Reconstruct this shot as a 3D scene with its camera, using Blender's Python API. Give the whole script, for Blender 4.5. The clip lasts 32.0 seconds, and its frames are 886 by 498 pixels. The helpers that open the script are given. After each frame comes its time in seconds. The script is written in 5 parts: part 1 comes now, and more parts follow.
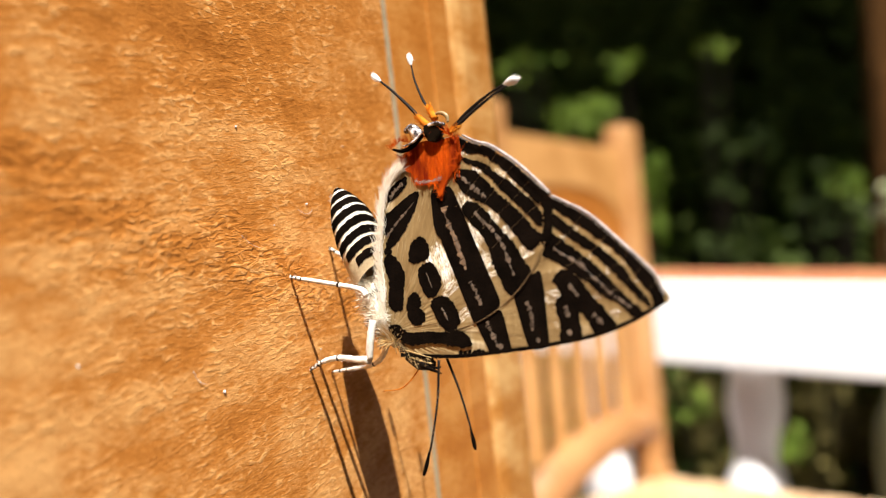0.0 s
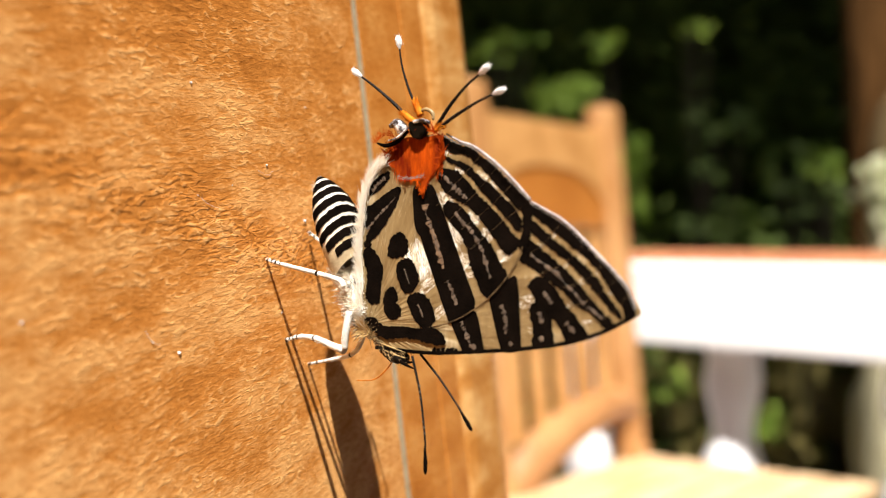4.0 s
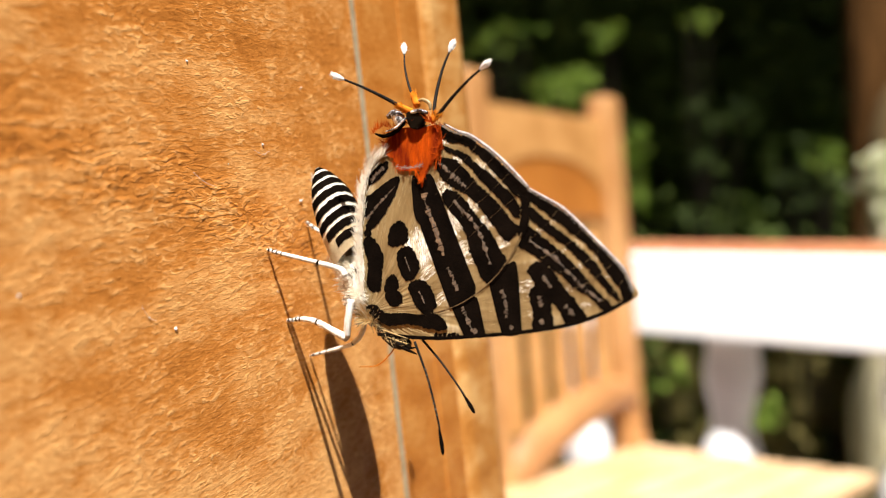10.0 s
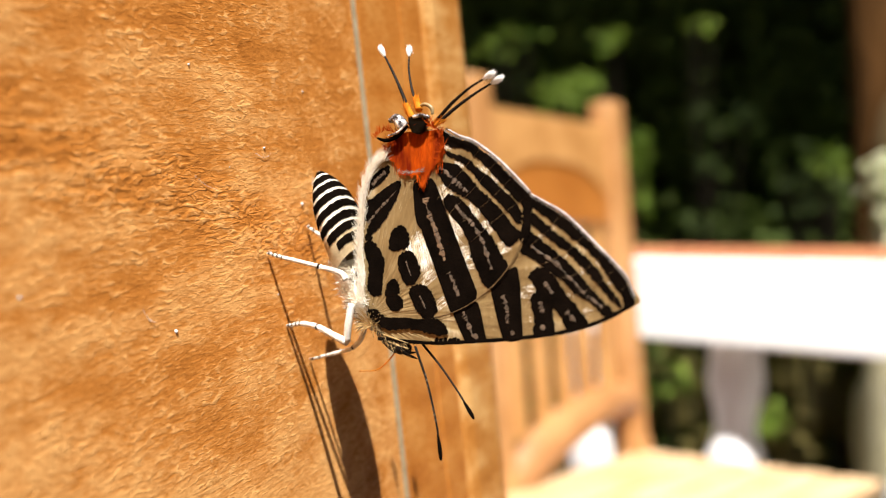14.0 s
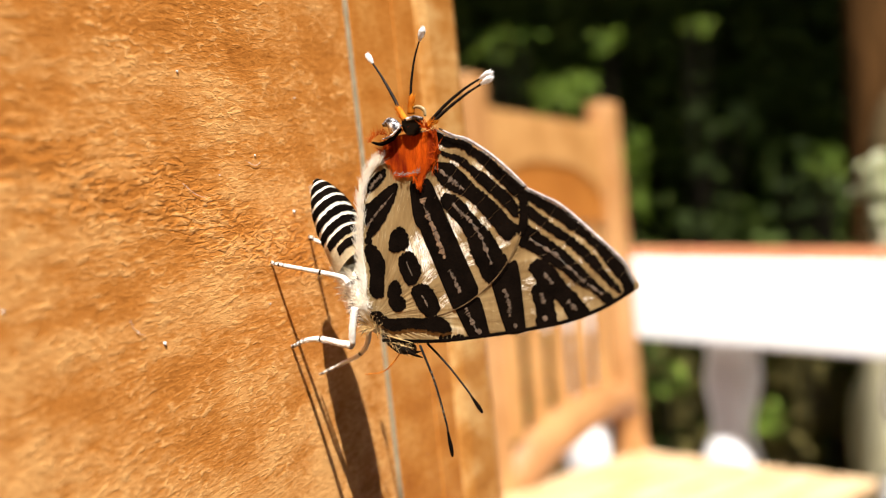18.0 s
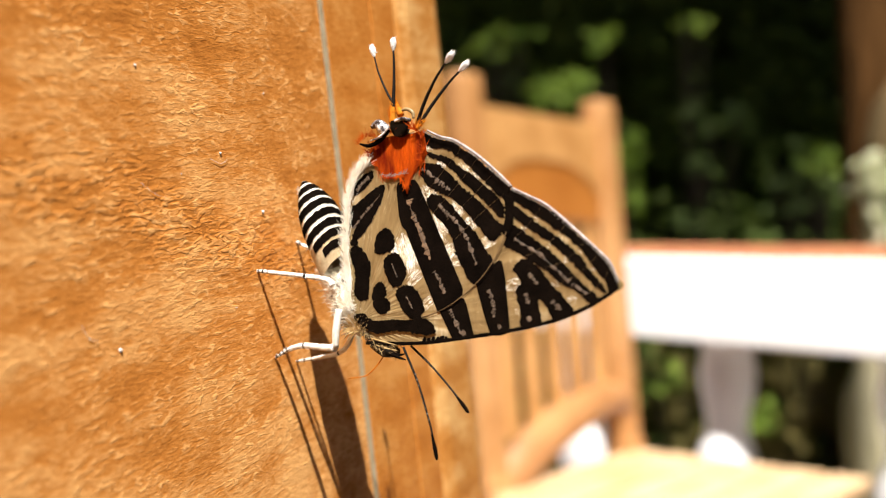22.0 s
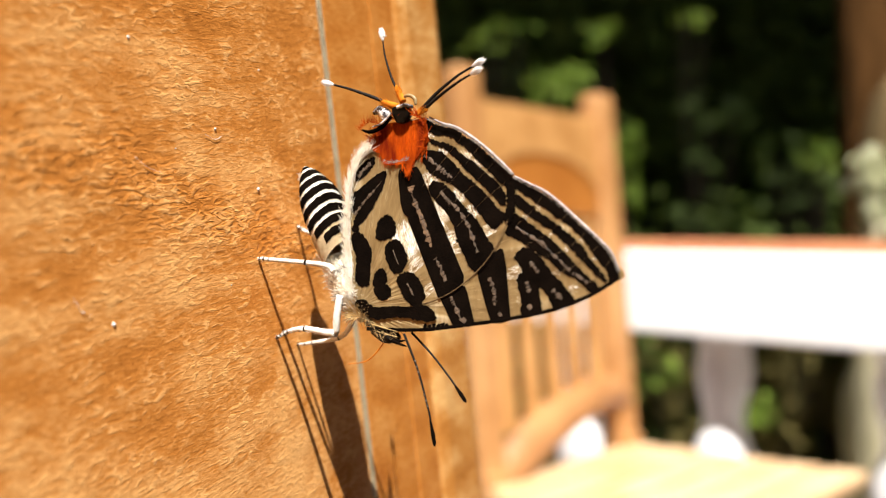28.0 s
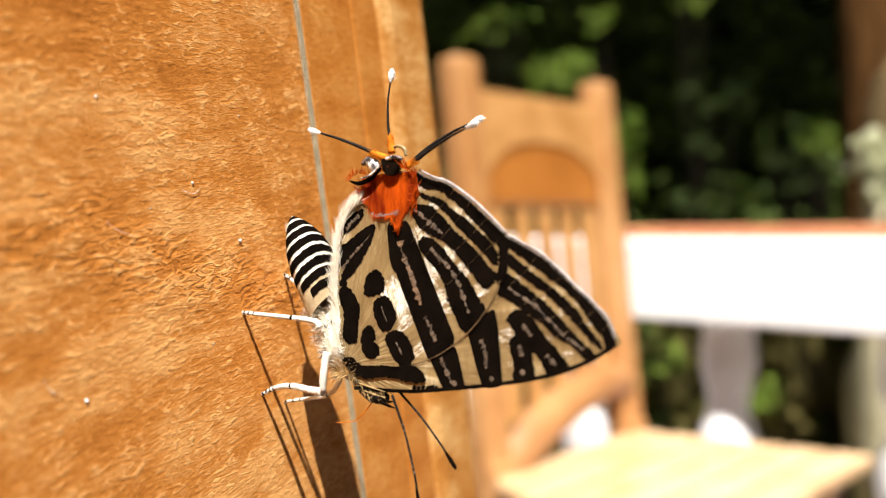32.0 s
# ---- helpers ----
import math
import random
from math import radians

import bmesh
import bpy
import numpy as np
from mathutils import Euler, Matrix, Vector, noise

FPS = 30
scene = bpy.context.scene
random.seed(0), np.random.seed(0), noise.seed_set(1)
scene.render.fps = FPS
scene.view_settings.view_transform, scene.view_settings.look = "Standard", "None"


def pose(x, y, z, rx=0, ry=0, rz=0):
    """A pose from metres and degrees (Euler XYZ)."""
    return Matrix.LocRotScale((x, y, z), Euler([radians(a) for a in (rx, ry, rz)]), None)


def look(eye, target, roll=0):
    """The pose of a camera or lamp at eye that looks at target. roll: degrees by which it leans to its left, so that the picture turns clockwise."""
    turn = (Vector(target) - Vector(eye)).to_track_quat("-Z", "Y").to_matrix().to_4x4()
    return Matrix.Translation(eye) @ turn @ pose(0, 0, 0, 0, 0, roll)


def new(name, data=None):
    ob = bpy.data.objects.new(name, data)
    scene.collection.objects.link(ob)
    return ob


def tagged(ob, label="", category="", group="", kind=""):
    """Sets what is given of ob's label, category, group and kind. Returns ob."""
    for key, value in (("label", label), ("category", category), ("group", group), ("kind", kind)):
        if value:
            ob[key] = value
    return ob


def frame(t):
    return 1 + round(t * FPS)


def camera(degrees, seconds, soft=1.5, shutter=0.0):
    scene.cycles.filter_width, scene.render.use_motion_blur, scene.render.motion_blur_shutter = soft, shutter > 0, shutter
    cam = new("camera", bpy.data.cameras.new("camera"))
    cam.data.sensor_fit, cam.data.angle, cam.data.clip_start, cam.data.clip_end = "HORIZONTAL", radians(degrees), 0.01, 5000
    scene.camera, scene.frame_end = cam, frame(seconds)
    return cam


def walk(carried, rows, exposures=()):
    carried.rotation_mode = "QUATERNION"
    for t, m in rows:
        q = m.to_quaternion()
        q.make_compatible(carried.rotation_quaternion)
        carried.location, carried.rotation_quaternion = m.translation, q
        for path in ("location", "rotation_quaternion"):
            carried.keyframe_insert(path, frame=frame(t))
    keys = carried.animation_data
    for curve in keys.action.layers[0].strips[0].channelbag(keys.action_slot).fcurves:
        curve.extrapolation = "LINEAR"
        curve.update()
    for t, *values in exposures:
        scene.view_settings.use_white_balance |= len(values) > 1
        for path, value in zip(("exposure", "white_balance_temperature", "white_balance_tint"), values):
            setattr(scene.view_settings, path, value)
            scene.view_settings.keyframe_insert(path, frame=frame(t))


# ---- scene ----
# ---- camera and its path ----
cam = camera(58, 32.0, 1.2)
cam.data.dof.use_dof = True
cam.data.dof.focus_distance = 0.0450
cam.data.dof.aperture_fstop = 30.0
PATH = [
    (0, pose(-0.001427, -0.000638, 0.806888, 91.192, 0.245, 1.317)),
    (0.5, pose(-0.001113, -0.000300, 0.806447, 90.843, 0.286, 1.023)),
    (1, pose(-0.000731, -0.000189, 0.806631, 90.475, 0.264, 0.667)),
    (1.5, pose(-0.000628, -0.000098, 0.806347, 90.287, 0.257, 0.418)),
    (2, pose(-0.000595, -0.000014, 0.806158, 90.252, 0.165, 0.240)),
    (2.5, pose(-0.000570, -0.000089, 0.806008, 90.223, 0.175, 0.181)),
    (3, pose(-0.000549, -0.000040, 0.805745, 90.093, 0.171, 0.154)),
    (3.5, pose(-0.000406, 0.000026, 0.805887, 89.926, 0.051, 0.074)),
    (5.5, pose(-0.000207, 0.000111, 0.805438, 89.603, -0.013, -0.049)),
    (6, pose(-0.000140, 0.000115, 0.805362, 89.550, 0.045, -0.029)),
    (6.5, pose(-0.000209, 0.000028, 0.805191, 89.383, 0.019, 0.003)),
    (7, pose(-0.000015, 0.000012, 0.805019, 89.325, -0.039, 0.027)),
    (7.5, pose(-0.000095, -0.000104, 0.805018, 89.292, -0.083, -0.020)),
    (8, pose(-0.000012, -0.000225, 0.805102, 89.249, -0.084, 0.017)),
    (8.5, pose(0.000075, -0.000082, 0.805085, 89.150, -0.171, 0.010)),
    (9, pose(0.000000, 0.000000, 0.805000, 89.150, 0.000, 0.000)),
    (9.5, pose(0.000109, -0.000174, 0.805173, 89.103, -0.069, 0.060)),
    (10, pose(0.000019, -0.000328, 0.805118, 89.148, -0.038, 0.031)),
    (10.5, pose(-0.000115, -0.000256, 0.805001, 89.244, -0.182, 0.083)),
    (11, pose(-0.000052, -0.000214, 0.805118, 89.330, -0.117, 0.149)),
    (11.5, pose(-0.000005, -0.000280, 0.805011, 89.362, -0.095, 0.183)),
    (12, pose(-0.000173, -0.000411, 0.804964, 89.391, -0.048, 0.203)),
    (12.5, pose(-0.000168, -0.000480, 0.804955, 89.391, -0.163, 0.230)),
    (13, pose(-0.000140, -0.000518, 0.804898, 89.411, -0.109, 0.268)),
    (13.5, pose(-0.000102, -0.000472, 0.804957, 89.459, -0.223, 0.234)),
    (14, pose(0.000161, -0.000328, 0.805068, 89.465, -0.188, 0.261)),
    (14.5, pose(0.000249, -0.000118, 0.805185, 89.492, -0.121, 0.274)),
    (16.5, pose(0.000507, 0.000662, 0.805505, 89.483, 0.010, 0.176)),
    (17, pose(0.000603, 0.000639, 0.805761, 89.482, -0.101, 0.113)),
    (17.5, pose(0.000420, 0.000421, 0.805548, 89.586, -0.061, 0.065)),
    (18, pose(0.000344, 0.000352, 0.805509, 89.521, -0.005, 0.042)),
    (18.5, pose(0.000439, 0.000408, 0.805487, 89.485, -0.046, 0.060)),
    (19, pose(0.000704, 0.000469, 0.805633, 89.393, -0.173, 0.161)),
    (19.5, pose(0.001085, 0.000962, 0.805527, 89.471, -0.029, 0.135)),
    (20, pose(0.001042, 0.000942, 0.805542, 89.475, -0.107, 0.057)),
    (20.5, pose(0.001225, 0.001199, 0.805732, 89.426, -0.229, -0.041)),
    (21, pose(0.001402, 0.001853, 0.805872, 89.481, -0.063, -0.229)),
    (21.5, pose(0.001402, 0.001943, 0.805634, 89.446, -0.080, -0.258)),
    (22, pose(0.001635, 0.002118, 0.805729, 89.369, -0.115, -0.266)),
    (22.5, pose(0.001757, 0.002108, 0.805676, 89.326, -0.040, -0.297)),
    (23, pose(0.001566, 0.002152, 0.805463, 89.326, -0.049, -0.398)),
    (23.5, pose(0.001531, 0.002229, 0.805330, 89.214, -0.106, -0.421)),
    (24, pose(0.001442, 0.002152, 0.804995, 89.097, -0.072, -0.487)),
    (24.5, pose(0.001749, 0.002200, 0.805273, 89.090, -0.097, -0.497)),
    (25, pose(0.001773, 0.002235, 0.805207, 89.053, -0.091, -0.514)),
    (25.5, pose(0.001707, 0.002285, 0.805017, 88.977, -0.142, -0.501)),
    (27.5, pose(0.001767, 0.002403, 0.804794, 88.926, -0.191, -0.412)),
    (28, pose(0.001718, 0.002450, 0.804736, 88.974, -0.200, -0.406)),
    (28.5, pose(0.001656, 0.002409, 0.804747, 88.983, -0.250, -0.385)),
    (29, pose(0.001639, 0.002479, 0.804517, 88.988, -0.195, -0.374)),
    (29.5, pose(0.001595, 0.002515, 0.804450, 88.976, -0.240, -0.384)),
    (30, pose(0.001618, 0.002479, 0.804516, 88.849, -0.317, -0.368)),
    (30.5, pose(0.001755, 0.002549, 0.804409, 88.830, -0.283, -0.358)),
    (31, pose(0.001743, 0.002498, 0.804584, 88.816, -0.263, -0.367)),
    (31.5, pose(0.002133, 0.003044, 0.805881, 88.795, -0.010, -0.340)),
    (32, pose(0.002465, 0.004366, 0.808246, 88.196, 0.809, -0.280)),
]
walk(cam, PATH, exposures=((0, 1.32), (32, 1.32)))

# ---- light ----
SUN_DIR = Vector((0.005, -0.465, 0.88)).normalized()
world = bpy.data.worlds.new("world")
scene.world = world
world.use_nodes = True
wn = world.node_tree.nodes
wl = world.node_tree.links
sky = wn.new("ShaderNodeTexSky")
sky.sky_type = "NISHITA"
sky.sun_disc = False
sky.air_density, sky.dust_density, sky.ozone_density = 0.8, 4.0, 0.6
sky.sun_elevation = math.asin(SUN_DIR.z)
sky.sun_rotation = math.atan2(SUN_DIR.x, SUN_DIR.y)
wl.new(sky.outputs[0], wn["Background"].inputs[0])
wn["Background"].inputs[1].default_value = 0.032
sun_data = bpy.data.lights.new("sun", "SUN")
sun_data.energy = 5.0
sun_data.angle = radians(0.5)
sun_data.color = (1.0, 0.95, 0.88)
sun = new("sun", sun_data)
sun.matrix_world = look(SUN_DIR * 20, (0, 0, 0))


# ---- materials ----
class Nodes:
    """A small node-tree writer for one material."""

    def __init__(self, name):
        self.mat = bpy.data.materials.new(name)
        self.mat.use_nodes = True
        self.tree = self.mat.node_tree
        self.bsdf = self.tree.nodes["Principled BSDF"]
        self.out = self.tree.nodes["Material Output"]

    def add(self, kind, **values):
        node = self.tree.nodes.new(kind)
        for key, value in values.items():
            node.inputs[key.replace("_", " ")].default_value = value
        return node

    def link(self, a, b):
        self.tree.links.new(a, b)

    def coords(self, scale, turn=(0, 0, 0)):
        tc = self.add("ShaderNodeTexCoord")
        mp = self.add("ShaderNodeMapping")
        mp.inputs["Scale"].default_value = scale
        mp.inputs["Rotation"].default_value = turn
        self.link(tc.outputs["Object"], mp.inputs["Vector"])
        return mp.outputs[0]

    def noise(self, vec, scale, detail=4.0, rough=0.6, warp=0.0):
        n = self.add("ShaderNodeTexNoise", Scale=scale, Detail=detail, Roughness=rough, Distortion=warp)
        self.link(vec, n.inputs["Vector"])
        return n.outputs["Fac"]

    def ramp(self, fac, stops):
        r = self.add("ShaderNodeValToRGB")
        e = r.color_ramp.elements
        while len(e) < len(stops):
            e.new(0.5)
        for el, (p, c) in zip(e, stops):
            el.position, el.color = p, (*c, 1)
        self.link(fac, r.inputs[0])
        return r.outputs[0]

    def mix(self, a, b, fac, mode="MIX"):
        m = self.tree.nodes.new("ShaderNodeMix")
        m.data_type = "RGBA"
        m.blend_type = mode
        if isinstance(fac, float):
            m.inputs["Factor"].default_value = fac
        else:
            self.link(fac, m.inputs["Factor"])
        self.link(a, m.inputs["A"])
        self.link(b, m.inputs["B"])
        return m.outputs["Result"]

    def maths(self, op, a, b):
        m = self.tree.nodes.new("ShaderNodeMath")
        m.operation = op
        for k, v in enumerate((a, b)):
            if isinstance(v, (int, float)):
                m.inputs[k].default_value = v
            else:
                self.link(v, m.inputs[k])
        return m.outputs[0]

    def bump(self, height, strength, distance, after=None):
        b = self.add("ShaderNodeBump", Strength=strength, Distance=distance)
        self.link(height, b.inputs["Height"])
        if after:
            self.link(after, b.inputs["Normal"])
        return b.outputs[0]

    def done(self, color=None, rough=0.6, normal=None, metallic=0.0, spec=0.5):
        if color is not None:
            if isinstance(color, tuple):
                self.bsdf.inputs["Base Color"].default_value = (*color, 1)
            else:
                self.link(color, self.bsdf.inputs["Base Color"])
        if isinstance(rough, float):
            self.bsdf.inputs["Roughness"].default_value = rough
        else:
            self.link(rough, self.bsdf.inputs["Roughness"])
        if normal is not None:
            self.link(normal, self.bsdf.inputs["Normal"])
        self.bsdf.inputs["Metallic"].default_value = metallic
        self.bsdf.inputs["Specular IOR Level"].default_value = spec
        return self.mat


def varied(name, dark, light, scale, rough=0.6, bump=0.3, distance=0.001, stretch=(1, 1, 1), spec=0.4):
    """A plain surface with blotches and a finer grain over them."""
    n = Nodes(name)
    v = n.coords(stretch)
    big = n.noise(v, scale, 3.0)
    fine = n.noise(v, scale * 9, 4.0)
    both = n.maths("ADD", n.maths("MULTIPLY", big, 0.65), n.maths("MULTIPLY", fine, 0.35))
    col = n.ramp(both, [(0.33, dark), (0.67, light)])
    return n.done(col, rough, n.bump(fine, bump, distance), 0.0, spec)


def downy(name, dark, light, scale, glow=0.4, stretch=(1, 1, 1)):
    """Hair or scales thin enough to let light through."""
    n = Nodes(name)
    col = n.ramp(n.noise(n.coords(stretch), scale, 4.0), [(0.35, dark), (0.65, light)])
    n.done(col, 0.7, None, 0.0, 0.1)
    tr = n.add("ShaderNodeBsdfTranslucent")
    n.link(col, tr.inputs["Color"])
    mx = n.add("ShaderNodeMixShader", Fac=glow)
    n.link(n.bsdf.outputs[0], mx.inputs[1])
    n.link(tr.outputs[0], mx.inputs[2])
    n.link(mx.outputs[0], n.out.inputs["Surface"])
    return n.mat


def close_wood(name, dark, mid, light, slant, relief=1.0, ridge=False):
    """Varnished hardwood seen from a hand's width: flaky relief, faint streaks, stains."""
    n = Nodes(name)
    plain = n.coords((1, 1, 1))
    short = n.coords((0.30, 1.0, 1.0), (0, 0, slant))
    streak = n.coords((0.13, 1.0, 1.0), (0, 0, slant * 1.2))
    blot = n.noise(plain, 70.0, 3.0)
    patch_ = n.noise(plain, 300.0, 4.0)
    stk = n.noise(streak, 420.0, 5.0, 0.6)
    fleck = n.noise(short, 4300.0, 3.0, 0.65, 0.9)
    fine = n.noise(short, 9500.0, 2.0, 0.6)
    mixed = n.maths("ADD", n.maths("ADD", n.maths("MULTIPLY", blot, 0.28), n.maths("MULTIPLY", stk, 0.27)), n.maths("ADD", n.maths("MULTIPLY", patch_, 0.20), n.maths("MULTIPLY", fleck, 0.25)))
    height = n.maths("ADD", n.maths("MULTIPLY", fleck, 0.8), n.maths("MULTIPLY", fine, 0.25))
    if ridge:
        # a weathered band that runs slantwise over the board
        sep = n.add("ShaderNodeSeparateXYZ")
        n.link(n.coords((1, 1, 1), (0, 0, 0.335)), sep.inputs[0])
        wob = n.maths("MULTIPLY", n.maths("SUBTRACT", n.noise(plain, 130.0, 3.0), 0.5), 0.006)
        gap = n.maths("ABSOLUTE", n.maths("ADD", n.maths("ADD", sep.outputs[1], 0.0002), wob), 0.0)
        band = n.maths("MAXIMUM", n.maths("SUBTRACT", 1.0, n.maths("MULTIPLY", gap, 400.0)), 0.0)
        flakes = n.noise(n.coords((0.42, 1, 1), (0, 0, -0.2)), 2300.0, 3.0, 0.55, 0.8)
        flake = n.maths("MINIMUM", n.maths("MAXIMUM", n.maths("MULTIPLY", n.maths("SUBTRACT", flakes, 0.44), 9.0), 0.0), 1.0)
        crack = n.maths("MULTIPLY", band, n.maths("SUBTRACT", 1.0, flake))
        # cracks between the flakes are darkened in the colour as well as sunk
        mixed = n.maths("SUBTRACT", mixed, n.maths("MULTIPLY", crack, 0.055))
        height = n.maths("ADD", height, n.maths("MULTIPLY", n.maths("MULTIPLY", band, flake), 1.15))
        # brightness gradient painted into the wood: lighter towards the bottom
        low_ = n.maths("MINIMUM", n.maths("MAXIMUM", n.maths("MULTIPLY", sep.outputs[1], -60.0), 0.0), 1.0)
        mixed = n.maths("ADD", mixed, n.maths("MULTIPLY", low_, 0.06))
    # pale chips and dashes: varnish sparkle put into the colour, chips raised too
    chips = n.noise(n.coords((0.45, 1.0, 1.0), (0, 0, slant * 1.3)), 3300.0, 2.0, 0.5, 0.7)
    chip = n.maths("MULTIPLY", n.maths("MINIMUM", n.maths("MAXIMUM", n.maths("MULTIPLY", n.maths("SUBTRACT", chips, 0.555), 14.0), 0.0), 1.0), n.maths("MULTIPLY", n.maths("MAXIMUM", n.maths("SUBTRACT", patch_, 0.40), 0.0), 4.0))
    mixed = n.maths("ADD", mixed, n.maths("MULTIPLY", chip, 0.13 * relief))
    height = n.maths("ADD", height, n.maths("MULTIPLY", chip, 0.45))
    dash = n.maths("MINIMUM", n.maths("MAXIMUM", n.maths("MULTIPLY", n.maths("SUBTRACT", fine, 0.57), 10.0), 0.0), 1.0)
    mixed = n.maths("ADD", mixed, n.maths("MULTIPLY", dash, 0.05))
    col = n.ramp(mixed, [(0.39, dark), (0.49, mid), (0.60, light)])
    low = n.bump(n.maths("ADD", blot, n.maths("MULTIPLY", patch_, 0.6)), 0.13 * relief, 0.0013)
    nor = n.bump(height, 1.0, 0.000048 * relief, low)
    rough = n.maths("ADD", n.maths("MULTIPLY", fleck, 0.40), 0.12)
    return n.done(col, rough, nor, 0.0, 0.05)


def chair_wood(name, dark, light):
    n = Nodes(name)
    v = n.coords((1, 1, 1))
    info = n.add("ShaderNodeObjectInfo")
    v2 = n.add("ShaderNodeVectorMath")
    v2.operation = "ADD"
    n.link(v, v2.inputs[0])
    n.link(info.outputs["Random"], v2.inputs[1])
    a = n.noise(v2.outputs[0], 7.0, 4.0)
    w = n.add("ShaderNodeTexWave", Scale=18.0, Distortion=5.0, Detail=3.0)
    n.link(v2.outputs[0], w.inputs["Vector"])
    both = n.maths("ADD", n.maths("MULTIPLY", a, 0.88), n.maths("MULTIPLY", w.outputs["Fac"], 0.12))
    col = n.ramp(both, [(0.34, dark), (0.66, light)])
    return n.done(col, 0.38, n.bump(w.outputs["Fac"], 0.15, 0.001), 0.0, 0.5)


def wing_skin(name, dark, light):
    """Thin scaled membrane: it passes part of the light, with a silvery sheen painted as streaks."""
    n = Nodes(name)
    v = n.coords((1, 1, 1))
    stretched = n.coords((1.0, 0.22, 1.0), (0, 0, 0.5))
    a = n.noise(v, 240.0, 3.0)
    b = n.noise(stretched, 3600.0, 3.0)
    # folds, with their satin sheen painted lighter, that fan out from the wing's root
    sep = n.add("ShaderNodeSeparateXYZ")
    n.link(v, sep.inputs[0])
    dx, dy = n.maths("SUBTRACT", sep.outputs[0], 0.00060), n.maths("SUBTRACT", sep.outputs[1], -0.00118)
    far = n.maths("SQRT", n.maths("ADD", n.maths("MULTIPLY", dx, dx), n.maths("MULTIPLY", dy, dy)), 0.0)
    fan = n.add("ShaderNodeCombineXYZ")
    n.link(n.maths("MULTIPLY", n.maths("ARCTAN2", dy, dx), 8.0), fan.inputs[0])
    n.link(n.maths("MULTIPLY", far, 130.0), fan.inputs[1])
    fold = n.noise(fan.outputs[0], 1.0, 2.0)
    crease = n.noise(fan.outputs[0], 2.5, 1.0)
    both = n.maths("ADD", n.maths("ADD", n.maths("MULTIPLY", a, 0.38), n.maths("MULTIPLY", b, 0.18)), n.maths("ADD", n.maths("MULTIPLY", fold, 0.41), n.maths("MULTIPLY", crease, 0.03)))
    col = n.ramp(both, [(0.38, dark), (0.56, light), (0.66, (0.66, 0.55, 0.36))])
    nor = n.bump(n.maths("ADD", b, a), 0.5, 0.00008, n.bump(n.maths("ADD", fold, n.maths("MULTIPLY", crease, 0.05)), 0.6, 0.0003))
    n.done(col, 0.42, nor, 0.0, 0.6)
    tr = n.add("ShaderNodeBsdfTranslucent")
    n.link(col, tr.inputs["Color"])
    mx = n.add("ShaderNodeMixShader", Fac=0.25)
    n.link(n.bsdf.outputs[0], mx.inputs[1])
    n.link(tr.outputs[0], mx.inputs[2])
    n.link(mx.outputs[0], n.out.inputs["Surface"])
    return n.mat


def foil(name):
    """Sheen of wrinkled satin scales put into the colour: small facets, some white, some cream."""
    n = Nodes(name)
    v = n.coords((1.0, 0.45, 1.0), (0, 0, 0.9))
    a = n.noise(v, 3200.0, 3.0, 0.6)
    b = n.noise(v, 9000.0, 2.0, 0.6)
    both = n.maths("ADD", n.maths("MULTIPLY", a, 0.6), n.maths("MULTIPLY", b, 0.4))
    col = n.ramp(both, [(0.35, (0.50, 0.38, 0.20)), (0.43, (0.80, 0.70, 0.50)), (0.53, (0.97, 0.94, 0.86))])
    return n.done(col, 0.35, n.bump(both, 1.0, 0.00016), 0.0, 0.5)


def silvery(name):
    """Curled lobe scales: dark silver, with white highlights put into the colour as flecks."""
    n = Nodes(name)
    v = n.coords((1, 1, 1))
    a = n.noise(v, 2200.0, 4.0, 0.65)
    col = n.ramp(a, [(0.42, (0.015, 0.013, 0.014)), (0.50, (0.20, 0.19, 0.20)), (0.58, (0.88, 0.87, 0.86))])
    return n.done(col, 0.22, n.bump(a, 0.8, 0.00012), 0.25, 0.8)


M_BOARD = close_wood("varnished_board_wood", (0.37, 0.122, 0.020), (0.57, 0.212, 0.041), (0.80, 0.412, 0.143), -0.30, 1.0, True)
M_STRIP = close_wood("varnished_strip_wood", (0.38, 0.115, 0.016), (0.53, 0.192, 0.034), (0.66, 0.30, 0.078), 1.50, 0.5)
# paler copy of the strip wood: the sunlit bevel is put into its colour
M_STRIP2 = close_wood("sunlit_strip_wood", (0.36, 0.125, 0.021), (0.51, 0.215, 0.048), (0.74, 0.44, 0.17), 1.20, 0.5)
M_GLUE = varied("grey_joint_filler", (0.34, 0.27, 0.16), (0.52, 0.43, 0.29), 900.0, 0.8, 0.5, 0.0002)
M_CHAIR = chair_wood("orange_varnished_chair_wood", (0.33, 0.142, 0.041), (0.52, 0.283, 0.118))
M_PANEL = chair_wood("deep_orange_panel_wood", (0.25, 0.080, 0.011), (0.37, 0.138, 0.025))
M_RAIL = chair_wood("pale_top_rail_wood", (0.31, 0.137, 0.035), (0.57, 0.31, 0.114))
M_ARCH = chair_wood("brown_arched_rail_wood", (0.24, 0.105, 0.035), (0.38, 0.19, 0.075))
# paler than the chair wood: the sun on the seat is put into its colour
M_SEAT = chair_wood("sunlit_seat_wood", (0.48, 0.29, 0.145), (0.64, 0.46, 0.265))
M_WHITE = varied("white_masonry_paint", (0.80, 0.80, 0.81), (0.89, 0.89, 0.89), 6.0, 0.6, 0.2, 0.002)
M_CAP = varied("terracotta_capping", (0.36, 0.13, 0.06), (0.50, 0.20, 0.09), 8.0, 0.7, 0.3, 0.002)
